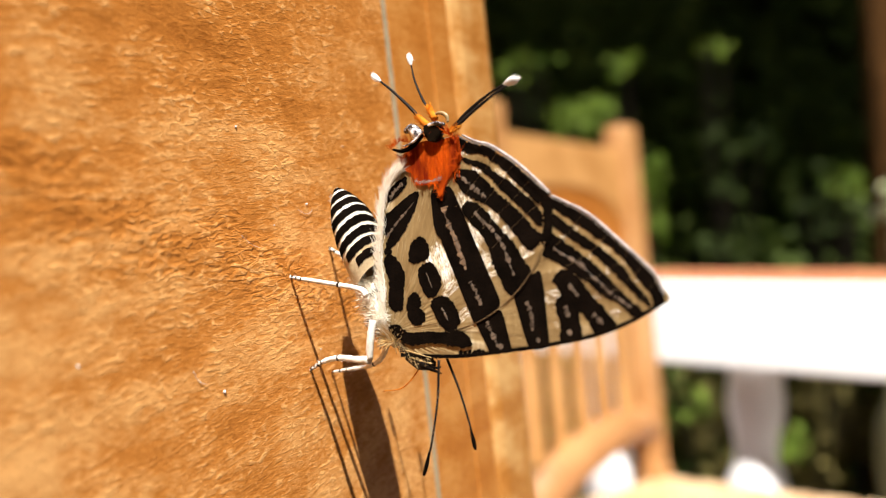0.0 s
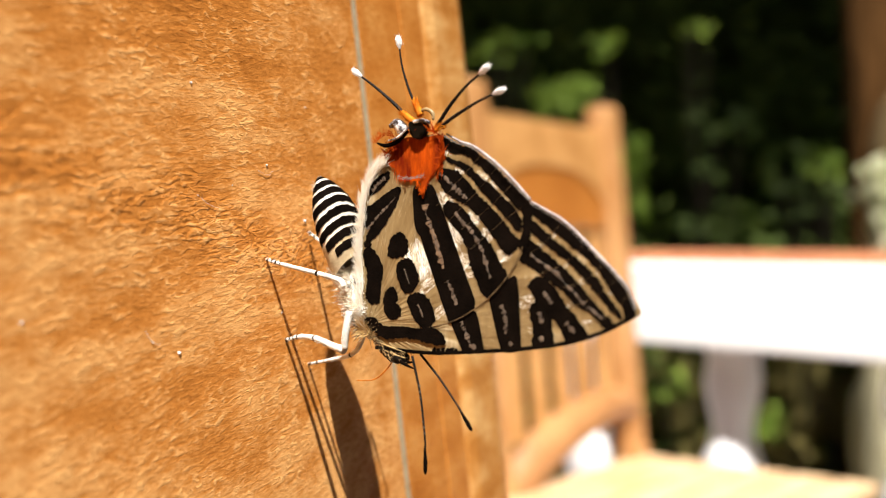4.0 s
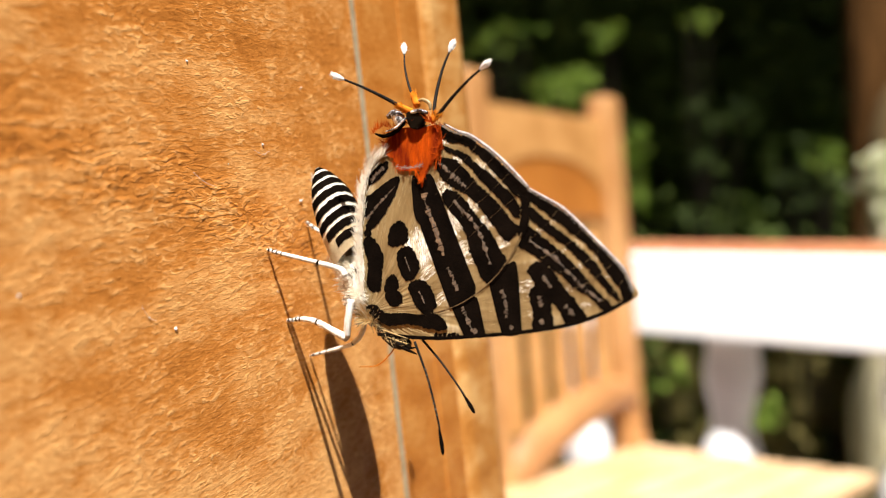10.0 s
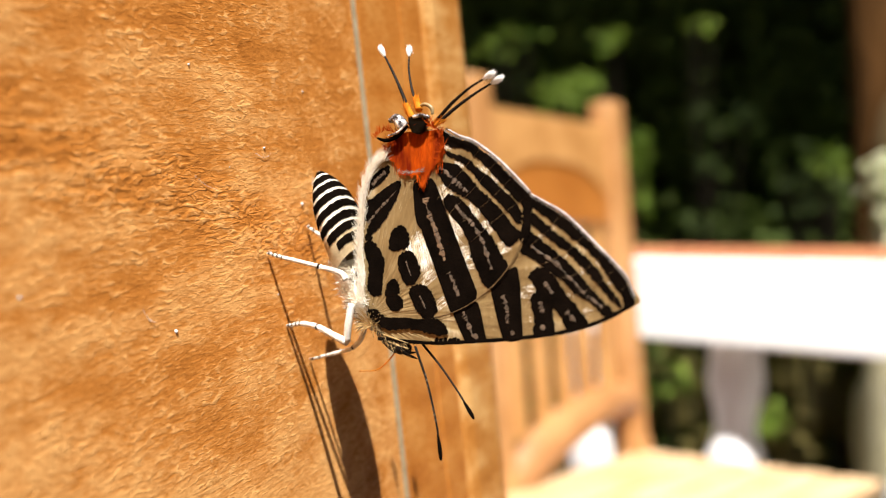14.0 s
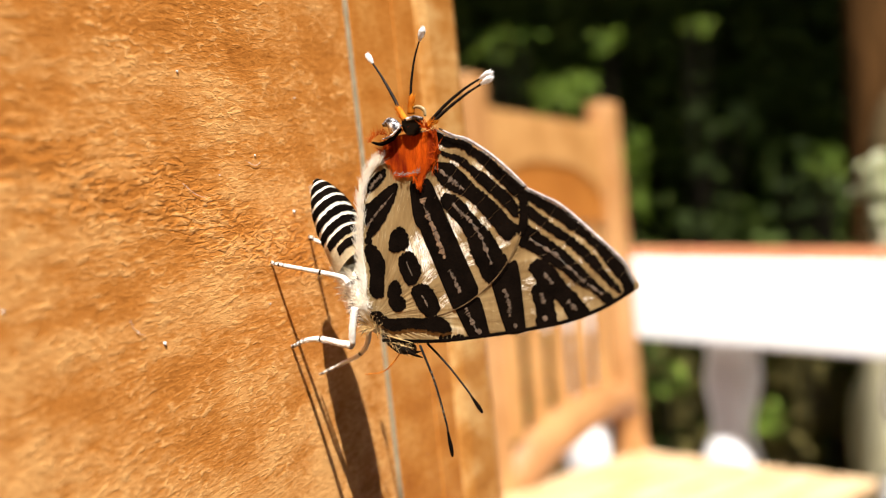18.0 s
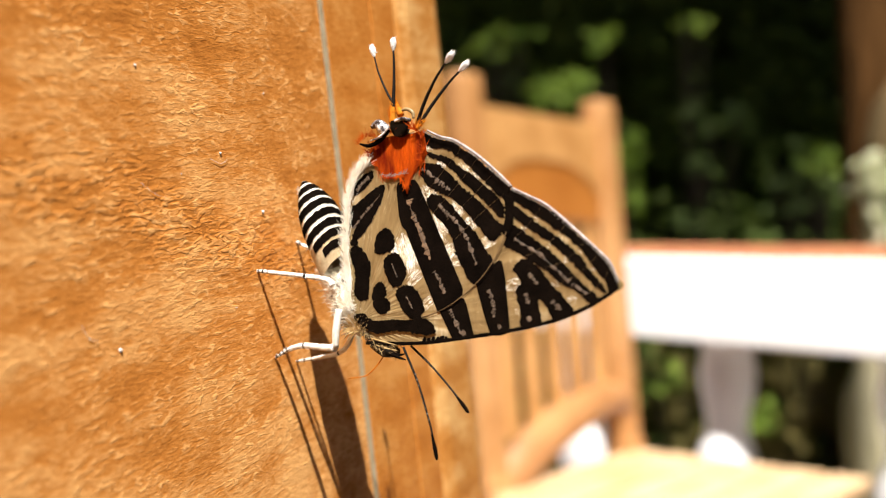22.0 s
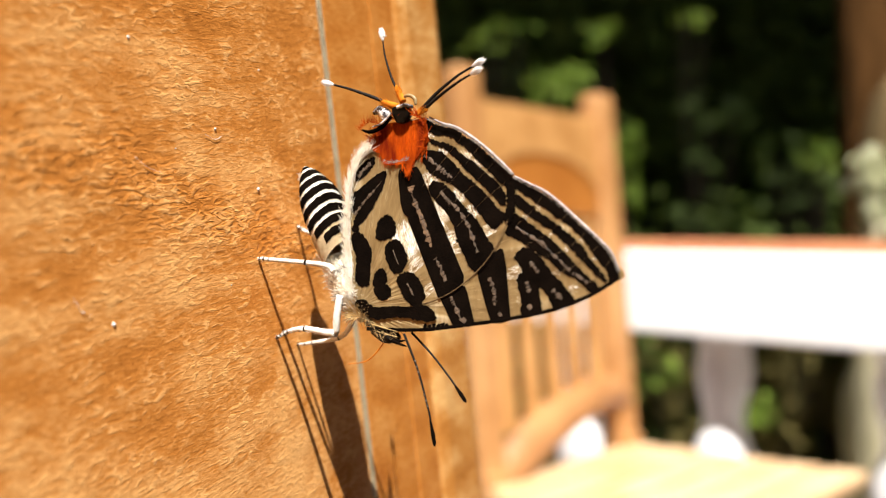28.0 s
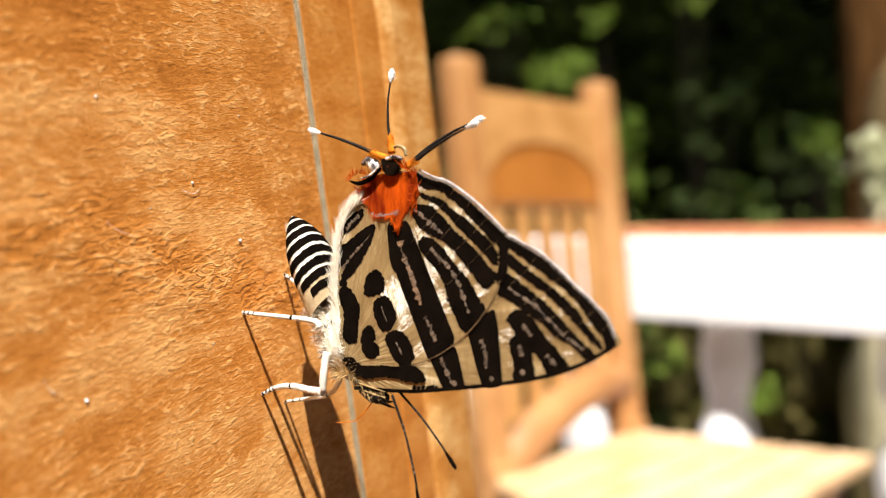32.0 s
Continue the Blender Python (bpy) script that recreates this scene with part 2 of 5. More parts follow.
M_PLASTER = varied("ochre_plaster", (0.40, 0.25, 0.12), (0.54, 0.36, 0.19), 4.0, 0.85, 0.3, 0.003)
M_FLOOR = varied("terracotta_cement", (0.085, 0.050, 0.036), (0.15, 0.090, 0.064), 3.0, 0.8, 0.3, 0.003)
M_STONE = varied("cream_garden_stone", (0.42, 0.37, 0.22), (0.60, 0.55, 0.37), 9.0, 0.85, 0.5, 0.006)
M_TAN = varied("tan_standing_stone", (0.06, 0.040, 0.017), (0.14, 0.098, 0.046), 9.0, 0.9, 0.5, 0.006, (1, 1, 1), 0.1)
M_GROUND = varied("garden_soil_and_moss", (0.05, 0.04, 0.016), (0.11, 0.09, 0.04), 1.3, 0.9, 0.5, 0.02)
M_TWIG = varied("dark_shrub_bark", (0.004, 0.003, 0.002), (0.013, 0.010, 0.007), 30.0, 0.9, 0.6, 0.003, (1, 1, 0.3), 0.03)
M_BARK = varied("brown_tree_bark", (0.034, 0.016, 0.005), (0.105, 0.050, 0.017), 9.0, 0.95, 0.7, 0.01, (1, 1, 0.3), 0.03)
M_CREAM = wing_skin("cream_wing_scales", (0.175, 0.107, 0.039), (0.34, 0.237, 0.105))
M_BLACK = varied("black_brown_wing_scales", (0.0016, 0.001, 0.0006), (0.006, 0.0037, 0.0024), 900.0, 0.9, 0.5, 0.00005, (1, 1, 1), 0.02)
M_SILVER = varied("silver_scale_line", (0.018, 0.012, 0.008), (0.19, 0.135, 0.095), 3200.0, 0.5, 0.5, 0.00005, (1, 1, 1), 0.6)
M_SHEEN = foil("white_sheen_scales")
M_VEIN = varied("brown_vein", (0.07, 0.045, 0.022), (0.24, 0.16, 0.08), 1500.0, 0.6, 0.3, 0.00003, (1, 1, 1), 0.2)
M_ORANGE = downy("orange_scale_patch", (0.20, 0.014, 0.0006), (0.62, 0.095, 0.002), 1500.0, 0.35, (1, 0.2, 1))
M_AMBER = downy("amber_tail_root", (0.60, 0.16, 0.008), (0.90, 0.36, 0.03), 1500.0, 0.45)
M_FUR = downy("cream_white_fur", (0.88, 0.82, 0.68), (0.96, 0.94, 0.88), 900.0, 0.22)
M_DUST = varied("white_dust", (0.70, 0.68, 0.66), (0.88, 0.87, 0.86), 900.0, 0.8, 0.3, 0.00003)
M_GREYFUR = varied("grey_fringe", (0.10, 0.085, 0.075), (0.34, 0.31, 0.28), 900.0, 0.6, 0.3, 0.00005)
M_RIM = varied("highlight_rim_scales", (0.16, 0.13, 0.125), (0.46, 0.41, 0.40), 2600.0, 0.5, 0.6, 0.00005)
M_DARKFUR = varied("dark_brown_fur", (0.03, 0.022, 0.015), (0.12, 0.09, 0.06), 900.0, 0.7, 0.3, 0.00005)
M_ABWHITE = varied("cream_abdomen_ring", (0.62, 0.56, 0.44), (0.84, 0.80, 0.70), 900.0, 0.6, 0.5, 0.00006)
M_ABTAN = varied("tan_abdomen_base", (0.34, 0.24, 0.12), (0.60, 0.47, 0.29), 1400.0, 0.8, 0.6, 0.00006)
M_LEG = varied("white_scaled_leg", (0.55, 0.49, 0.40), (0.93, 0.91, 0.86), 2200.0, 0.6, 0.8, 0.00006)
M_TIP = downy("white_tail_tip", (0.84, 0.84, 0.83), (0.94, 0.94, 0.94), 1200.0, 0.4)
M_SILK = downy("pale_silky_scales", (0.30, 0.21, 0.10), (0.52, 0.40, 0.22), 1500.0, 0.3)
M_SEAM = varied("brown_seam_scales", (0.05, 0.030, 0.018), (0.27, 0.17, 0.10), 2600.0, 0.6, 0.5, 0.00005, (1, 1, 1), 0.3)
M_TAIL = varied("black_tail_filament", (0.003, 0.003, 0.003), (0.018, 0.013, 0.010), 1500.0, 0.6, 0.4, 0.00003, (1, 1, 1), 0.12)
M_METAL = silvery("silvery_lobe_scales")
M_EYE = Nodes("dark_compound_eye").done((0.004, 0.003, 0.002), 0.4, None, 0.0, 0.10)
M_HEAD = varied("dark_head_scales", (0.006, 0.005, 0.004), (0.05, 0.036, 0.022), 2500.0, 0.9, 0.8, 0.00006, (1, 1, 1), 0.05)
M_YFUR = downy("yellowish_fur", (0.46, 0.30, 0.11), (0.76, 0.56, 0.28), 900.0, 0.35)


def leaf_material(name, dark, light):
    n = Nodes(name)
    geo = n.add("ShaderNodeNewGeometry")
    col = n.ramp(geo.outputs["Random Per Island"], [(0.0, dark), (1.0, light)])
    n.done(col, 0.6, None, 0.0, 0.12)
    tr = n.add("ShaderNodeBsdfTranslucent")
    n.link(col, tr.inputs["Color"])
    mx = n.add("ShaderNodeMixShader", Fac=0.3)
    n.link(n.bsdf.outputs[0], mx.inputs[1])
    n.link(tr.outputs[0], mx.inputs[2])
    n.link(mx.outputs[0], n.out.inputs["Surface"])
    return n.mat


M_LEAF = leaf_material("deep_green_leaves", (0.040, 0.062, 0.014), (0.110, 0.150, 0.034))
# very pale leaves: the full sun on them is put into the colour
M_LEAF3 = leaf_material("painted_sunlit_leaves", (0.44, 0.46, 0.26), (0.76, 0.76, 0.54))
M_LEAF2 = leaf_material("lit_green_leaves", (0.06, 0.11, 0.010), (0.23, 0.32, 0.050))
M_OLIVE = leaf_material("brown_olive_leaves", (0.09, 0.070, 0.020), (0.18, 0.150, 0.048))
M_LEAF4 = leaf_material("dim_green_leaves", (0.016, 0.028, 0.006), (0.055, 0.080, 0.020))


# ---- building helpers ----
def mesh_of(name, bm, material, smooth=False):
    me = bpy.data.meshes.new(name)
    bm.normal_update()
    bm.to_mesh(me)
    bm.free()
    me.materials.append(material)
    if smooth:
        me.polygons.foreach_set("use_smooth", [True] * len(me.polygons))
    return me


def part(name, bm, material, parent, label="", smooth=False):
    ob = new(name, mesh_of(name, bm, material, smooth))
    ob.parent = parent
    if label:
        ob["label"] = label
    return ob


def box(bm, size, m=Matrix(), bevel=0.0):
    made = bmesh.ops.create_cube(bm, size=1.0, matrix=m @ Matrix.Diagonal((*size, 1)))
    if bevel:
        edges = list({e for v in made["verts"] for e in v.link_edges})
        bmesh.ops.bevel(bm, geom=edges, offset=bevel, segments=3, profile=0.5, affect="EDGES")
    return bm


def block(size, m=Matrix(), bevel=0.0):
    return box(bmesh.new(), size, m, bevel)


def smooth_line(points, steps):
    """A Catmull-Rom line through control points."""
    pts = [Vector(p) for p in points]
    pts = [2 * pts[0] - pts[1], *pts, 2 * pts[-1] - pts[-2]]
    out = []
    for k in range(1, len(pts) - 2):
        a, b, c, d = pts[k - 1 : k + 3]
        for s in range(steps):
            t = s / steps
            out.append(0.5 * (2 * b + (c - a) * t + (2 * a - 5 * b + 4 * c - d) * t * t + (3 * b - a - 3 * c + d) * t**3))
    return out + [pts[-2]]


def tube(points, radii, sides=10, steps=5, scale=1.0, flat=1.0):
    """A tube of changing radius along a smooth line; radii are spread evenly over it."""
    line = [p * scale for p in smooth_line(points, steps)]
    bm = bmesh.new()
    rings = []
    side = None
    for k, p in enumerate(line):
        along = (line[min(k + 1, len(line) - 1)] - line[max(k - 1, 0)]).normalized()
        side = along.orthogonal().normalized() if side is None else (side - along * side.dot(along)).normalized()
        other = along.cross(side)
        s = k / (len(line) - 1) * (len(radii) - 1)
        i = min(int(s), len(radii) - 2)
        r = (radii[i] + (radii[i + 1] - radii[i]) * (s - i)) * scale
        rings.append([bm.verts.new(p + r * (math.cos(2 * math.pi * j / sides) * side + flat * math.sin(2 * math.pi * j / sides) * other)) for j in range(sides)])
    for a, b in zip(rings, rings[1:]):
        for j in range(sides):
            bm.faces.new((a[j], a[(j + 1) % sides], b[(j + 1) % sides], b[j]))
    bm.faces.new(list(reversed(rings[0])))
    bm.faces.new(rings[-1])
    return bm


def lathe(profile, sides=24, m=Matrix()):
    """A turned form: profile rows of (radius, height)."""
    bm = bmesh.new()
    rings = [[bm.verts.new(m @ Vector((r * math.cos(2 * math.pi * j / sides), r * math.sin(2 * math.pi * j / sides), z))) for j in range(sides)] for r, z in profile]
    for a, b in zip(rings, rings[1:]):
        for j in range(sides):
            bm.faces.new((a[j], a[(j + 1) % sides], b[(j + 1) % sides], b[j]))
    bm.faces.new(list(reversed(rings[0])))
    bm.faces.new(rings[-1])
    return bm


def slab(outline, thick, scale=1.0, z=0.0, steps=4, wave=None, closed_smooth=True):
    """A thin plate with a smooth outline in x and y, filled as a fine mesh; wave(x, y) lifts it."""
    pts = [Vector((*p, 0)) for p in outline]
    if closed_smooth:
        n = len(pts)
        ring = []
        for k in range(n):
            a, b, c, d = pts[k - 1], pts[k], pts[(k + 1) % n], pts[(k + 2) % n]
            for s in range(steps):
                t = s / steps
                ring.append(0.5 * (2 * b + (c - a) * t + (2 * a - 5 * b + 4 * c - d) * t * t + (3 * b - a - 3 * c + d) * t**3))
    else:
        ring = pts
    bm = bmesh.new()
    verts = [bm.verts.new((p.x, p.y, 0)) for p in ring]
    edges = [bm.edges.new((verts[k], verts[(k + 1) % len(verts)])) for k in range(len(verts))]
    bmesh.ops.triangle_fill(bm, edges=edges, use_beauty=True)
    bmesh.ops.subdivide_edges(bm, edges=[e for e in bm.edges if not e.is_boundary], cuts=2)
    bmesh.ops.triangulate(bm, faces=bm.faces[:])
    low = bm.faces[:]
    out = bmesh.ops.extrude_face_region(bm, geom=low)
    top = [v for v in out["geom"] if isinstance(v, bmesh.types.BMVert)]
    for v in top:
        v.co.z += thick
    for v in bm.verts:
        v.co.z += z + (wave(v.co.x, v.co.y) if wave else 0.0)
        v.co *= scale
    bmesh.ops.recalc_face_normals(bm, faces=bm.faces)
    return bm


# ---- large structure ----
tagged(new("ground", mesh_of("ground", block((400, 400, 0.2), pose(0, 0, -0.45)), M_GROUND)), "dark mossy garden soil below the veranda", "ground", kind="structure")
tagged(new("floor", mesh_of("floor", block((6.0, 4.4, 0.35), pose(-1.2, -0.55, -0.175, 0, 0, -41.3) @ pose(0, 1.1, 0)), M_FLOOR)), "terracotta-coloured cement veranda floor slab", "floor", kind="structure")

# never in view: added to cut the sky's fill on the board
tagged(new("wall_south", mesh_of("wall_south", block((6.0, 0.2, 3.75), pose(-1.2, -0.55, 1.525, 0, 0, -41.3) @ pose(0, -1.2, 0), 0.01), M_PLASTER)), "unseen ochre wall added behind the veranda to block sky light", "wall", kind="structure")

# also out of view: a tall screen added so shadows on the board stay dark
tagged(new("wall_east", mesh_of("wall_east", block((0.2, 4.3, 6.25), pose(-1.2, -0.55, 2.775, 0, 0, -41.3) @ pose(2.9, 1.05, 0), 0.01), M_PLASTER)), "unseen ochre wall added at the veranda's end to block sky light", "wall", kind="structure")


# ---- balustrade ----
RAIL_TURN = -41.3
RAIL_AT = (0.671, 1.85)


def along_rail(d, z=0.0, off=0.0):
    return pose(*RAIL_AT, z, 0, 0, RAIL_TURN) @ pose(d, off, 0)


def balustrade():
    root = tagged(new("balustrade"), "white painted masonry balustrade with turned balusters and terracotta capping", "balustrade")
    root.matrix_world = along_rail(0)
    part("beam", block((5.0, 0.28, 0.188), pose(0.2, 0.045, 0.6705), 0.008), M_WHITE, root)
    part("capping", block((3.00, 0.15, 0.028), pose(1.18, 0.05, 0.7785), 0.006), M_CAP, root, "brown terracotta capping tile strip")
    part("plinth", block((5.0, 0.22, 0.09), pose(0.2, 0.055, 0.045), 0.008), M_WHITE, root)
    prof = [(0.055, 0.09), (0.062, 0.10), (0.062, 0.13), (0.045, 0.15), (0.058, 0.19), (0.070, 0.24), (0.068, 0.29), (0.056, 0.33), (0.046, 0.36), (0.050, 0.40), (0.062, 0.45), (0.066, 0.49), (0.060, 0.53), (0.064, 0.578)]
    me = mesh_of("baluster", lathe(prof), M_WHITE, True)
    for k in range(-6, 8):
        ob = new("baluster", me)
        ob.parent = root
        ob.matrix_basis = pose(k * 0.388 - 0.018, 0.045, 0)
    return root


balustrade()


# ---- chairs ----
def garden_chair(label):
    """Back posts at y = 0, the seat ahead of them (-y)."""
    root = tagged(new("garden_chair"), label, "chair", "wooden garden chairs")
    w, top, seat, lean = 0.1765, 1.066, 0.43, 5.7
    for s in (-1, 1):
        bm = block((0.055, 0.05, seat + 0.02), pose(s * w, 0, (seat + 0.02) / 2), 0.006)
        box(bm, (0.056, 0.046, top - seat), pose(s * w, 0.033, (top + seat) / 2, -lean), 0.010)
        part("post", bm, M_CHAIR, root)
    # arched top rail
    bm = bmesh.new()
    lo, hi = [], []
    for k in range(13):
        x = -w + 2 * w * k / 12
        lo.append((x, 0.882 + 0.060 * max(0.0, 1 - (abs(x) / (0.84 * w)) ** 3)))
        hi.append((x, 1.018))
    ring = [bm.verts.new((x, -0.012, z)) for x, z in lo] + [bm.verts.new((x, -0.012, z)) for x, z in reversed(hi)]
    fc = bm.faces.new(ring)
    ext = bmesh.ops.extrude_face_region(bm, geom=[fc])
    for v in ext["geom"]:
        if isinstance(v, bmesh.types.BMVert):
            v.co.y += 0.026
    for v in bm.verts:
        v.co.y += (v.co.z - seat) * math.tan(radians(lean))
    bmesh.ops.recalc_face_normals(bm, faces=bm.faces)
    part("top_rail", bm, M_RAIL, root)
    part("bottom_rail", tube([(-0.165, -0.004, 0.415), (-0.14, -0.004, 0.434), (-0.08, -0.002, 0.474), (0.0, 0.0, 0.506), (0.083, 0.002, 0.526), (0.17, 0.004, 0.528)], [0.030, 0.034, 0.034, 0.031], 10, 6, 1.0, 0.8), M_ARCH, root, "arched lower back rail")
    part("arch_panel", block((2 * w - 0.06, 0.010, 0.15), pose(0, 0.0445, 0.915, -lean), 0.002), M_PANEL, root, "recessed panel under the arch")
    part("middle_rail", block((2 * w - 0.056, 0.02, 0.022), pose(0, 0.044, 0.845, -lean), 0.003), M_CHAIR, root)
    slat = mesh_of("back_slat", block((0.035, 0.011, 0.35), pose(0, 0, 0.015), 0.003), M_RAIL)
    for k in range(5):
        ob = new("back_slat", slat)
        ob.parent = root
        ob.matrix_basis = pose(-0.118 + k * 0.059, 0.024, 0.655, -lean)
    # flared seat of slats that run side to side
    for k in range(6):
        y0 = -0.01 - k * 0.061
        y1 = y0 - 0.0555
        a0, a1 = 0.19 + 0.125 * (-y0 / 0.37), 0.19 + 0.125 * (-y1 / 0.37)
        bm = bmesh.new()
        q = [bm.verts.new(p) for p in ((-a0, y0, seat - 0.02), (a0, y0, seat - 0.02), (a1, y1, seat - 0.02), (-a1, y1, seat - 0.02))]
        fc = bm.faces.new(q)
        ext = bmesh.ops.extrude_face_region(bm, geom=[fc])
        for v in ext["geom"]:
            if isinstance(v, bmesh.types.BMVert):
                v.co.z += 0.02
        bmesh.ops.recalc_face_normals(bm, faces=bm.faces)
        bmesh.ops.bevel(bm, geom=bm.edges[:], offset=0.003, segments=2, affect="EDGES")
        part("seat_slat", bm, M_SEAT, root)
    for s in (-1, 1):
        part("side_rail", tube([(s * 0.17, -0.01, 0.385), (s * 0.22, -0.17, 0.385), (s * 0.262, -0.325, 0.385)], [0.022, 0.022], 8, 4), M_CHAIR, root)
        part("front_leg", block((0.05, 0.05, 0.41), pose(s * 0.255, -0.31, 0.205), 0.006), M_CHAIR, root)
    part("front_rail", block((0.46, 0.024, 0.05), pose(0, -0.315, 0.38), 0.003), M_CHAIR, root)
    return root


far_chair = garden_chair("orange-brown varnished wooden garden chair with slatted back")
far_chair.matrix_basis = pose(0.208, 1.322, 0.0, 0, 0, 42.8)

# The chair on which the butterfly sits: a broad backrest board with narrow edge strips.
N_BOARD = Vector((0.8936, -0.4460, 0.0503)).normalized()
UP_BOARD = Vector((-0.104, -0.096, 0.990))
UP_BOARD = (UP_BOARD - N_BOARD * UP_BOARD.dot(N_BOARD)).normalized()
ACROSS = UP_BOARD.cross(N_BOARD).normalized()
JOINT = Vector((-0.00465, 0.0593, 0.80345))
BOARD_POSE = Matrix(((ACROSS.x, UP_BOARD.x, N_BOARD.x, JOINT.x), (ACROSS.y, UP_BOARD.y, N_BOARD.y, JOINT.y), (ACROSS.z, UP_BOARD.z, N_BOARD.z, JOINT.z), (0, 0, 0, 1)))


near_chair = tagged(new("board_back_chair"), "orange-brown varnished wooden chair with a broad board backrest", "chair", "wooden garden chairs")


# parts of the backrest: x across towards the outer edge, y up, z out of the front face
def board_part(name, x0, x1, y0, y1, thick, material, bevel, label="", rise=0.0):
    bm = block((x1 - x0, y1 - y0, thick), pose((x0 + x1) / 2, (y0 + y1) / 2, -thick / 2 + rise), bevel)
    ob = part(name, bm, material, near_chair, label)
    ob.matrix_basis = BOARD_POSE
    return ob


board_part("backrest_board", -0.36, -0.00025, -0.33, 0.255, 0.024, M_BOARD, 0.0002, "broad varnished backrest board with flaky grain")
board_part("edge_strip", 0.00025, 0.0067, -0.36, 0.255, 0.024, M_STRIP, 0.0002)
board_part("edge_strip", 0.0068, 0.0104, -0.36, 0.255, 0.024, M_STRIP, 0.0001)
outer = board_part("edge_strip", 0.0, 0.0089, -0.36, 0.255, 0.022, M_STRIP2, 0.0022, "rounded outer strip of the backrest")
outer.matrix_basis = BOARD_POSE @ pose(0.0105, 0, 0, 0, -3)
board_part("joint_filler", -0.00026, 0.00026, -0.33, 0.25, 0.0237, M_GLUE, 0.0, "grey line of old glue in the joint")
board_part("back_leg", -0.028, 0.0185, -0.790, -0.34, 0.026, M_CHAIR, 0.004, "", -0.026)
board_part("back_leg", -0.36, -0.31, -0.790, -0.30, 0.026, M_CHAIR, 0.004, "", -0.026)
board_part("lower_rail", -0.34, 0.010, -0.46, -0.40, 0.024, M_CHAIR, 0.003, "", -0.026)


def speck(x, y, size, seed):
    rng = random.Random(seed)
    bm = bmesh.new()
    bmesh.ops.create_icosphere(bm, subdivisions=2, radius=size)
    for v in bm.verts:
        v.co *= 1 + rng.uniform(-0.3, 0.3)
        v.co.z = v.co.z * 0.6 + size * 0.3
    ob = tagged(new("dust_speck", mesh_of("dust_speck", bm, M_DUST, True)), "tiny white speck of dust on the chair board", "dust speck", "dust on the board")
    ob.matrix_world = BOARD_POSE @ pose(x * 0.001, y * 0.001, 0)


for k, (x, y, size) in enumerate(((-20.93, -0.30, 0.09), (-12.08, 8.89, 0.08), (-9.0, 5.23, 0.11), (-29.2, 3.1, 0.06), (-17.5, 13.5, 0.07), (-12.4, 0.0, 0.04), (-22.5, 0.65, 0.04), (-15.3, 7.9, 0.04), (-7.5, 12.4, 0.05))):
    speck(x, y, size * 0.001, k)


def fibre(points):
    ob = tagged(new("fibre", mesh_of("fibre", tube([(x * 0.001, y * 0.001, 0.00006) for x, y in points], [0.000009, 0.000011, 0.000006], 6, 6), M_DUST, True)), "fine pale fibre stuck to the chair board", "fibre", "dust on the board")
    ob.matrix_world = BOARD_POSE


fibre([(-18.2, 7.6), (-17.4, 7.0), (-16.6, 6.7)])
fibre([(-22.9, 1.3), (-22.6, 0.7), (-22.1, 0.4)])
fibre([(-13.0, 8.6), (-12.2, 8.3), (-11.6, 8.5)])
# ---- garden ----
def leaf_crown(count, centre, spread, size, seed, shell=0.55):
    """Many small bent leaves round a lumpy centre; uneven outline with gaps."""
    rng = random.Random(seed)
    lumps = [(Vector((rng.uniform(-1, 1) * spread[0], rng.uniform(-1, 1) * spread[1], rng.uniform(-1, 1) * spread[2])) * 0.75, rng.uniform(0.25, 0.5)) for _ in range(14)]
    verts, faces = [], []
    for _ in range(count):
        c, r = rng.choice(lumps)
        d = Vector((rng.gauss(0, 1), rng.gauss(0, 1), rng.gauss(0, 1))).normalized() * (shell + (1 - shell) * rng.random())
        p = Vector(centre) + c + Vector((d.x * spread[0], d.y * spread[1], d.z * spread[2])) * r
        q = Euler((rng.uniform(-0.9, 0.9), rng.uniform(-0.9, 0.9), rng.uniform(0, 6.28))).to_matrix()
        s = size * rng.uniform(0.6, 1.4)
        k = len(verts)
        for v in ((0, 0, 0), (0.32 * s, 0.5 * s, -0.05 * s), (0, 0.55 * s, 0.05 * s), (-0.32 * s, 0.5 * s, -0.05 * s), (0, 1.15 * s, -0.12 * s)):
            verts.append(p + q @ Vector(v))
        faces += [(k, k + 1, k + 2), (k, k + 2, k + 3), (k + 1, k + 4, k + 2), (k + 2, k + 4, k + 3)]
    return verts, faces


def crown_part(parent, material, *args):
    v, f_ = leaf_crown(*args)
    me = bpy.data.meshes.new("crown")
    me.from_pydata(v, [], f_)
    me.materials.append(material)
    ob = new("crown", me)
    ob.parent = parent
    return ob


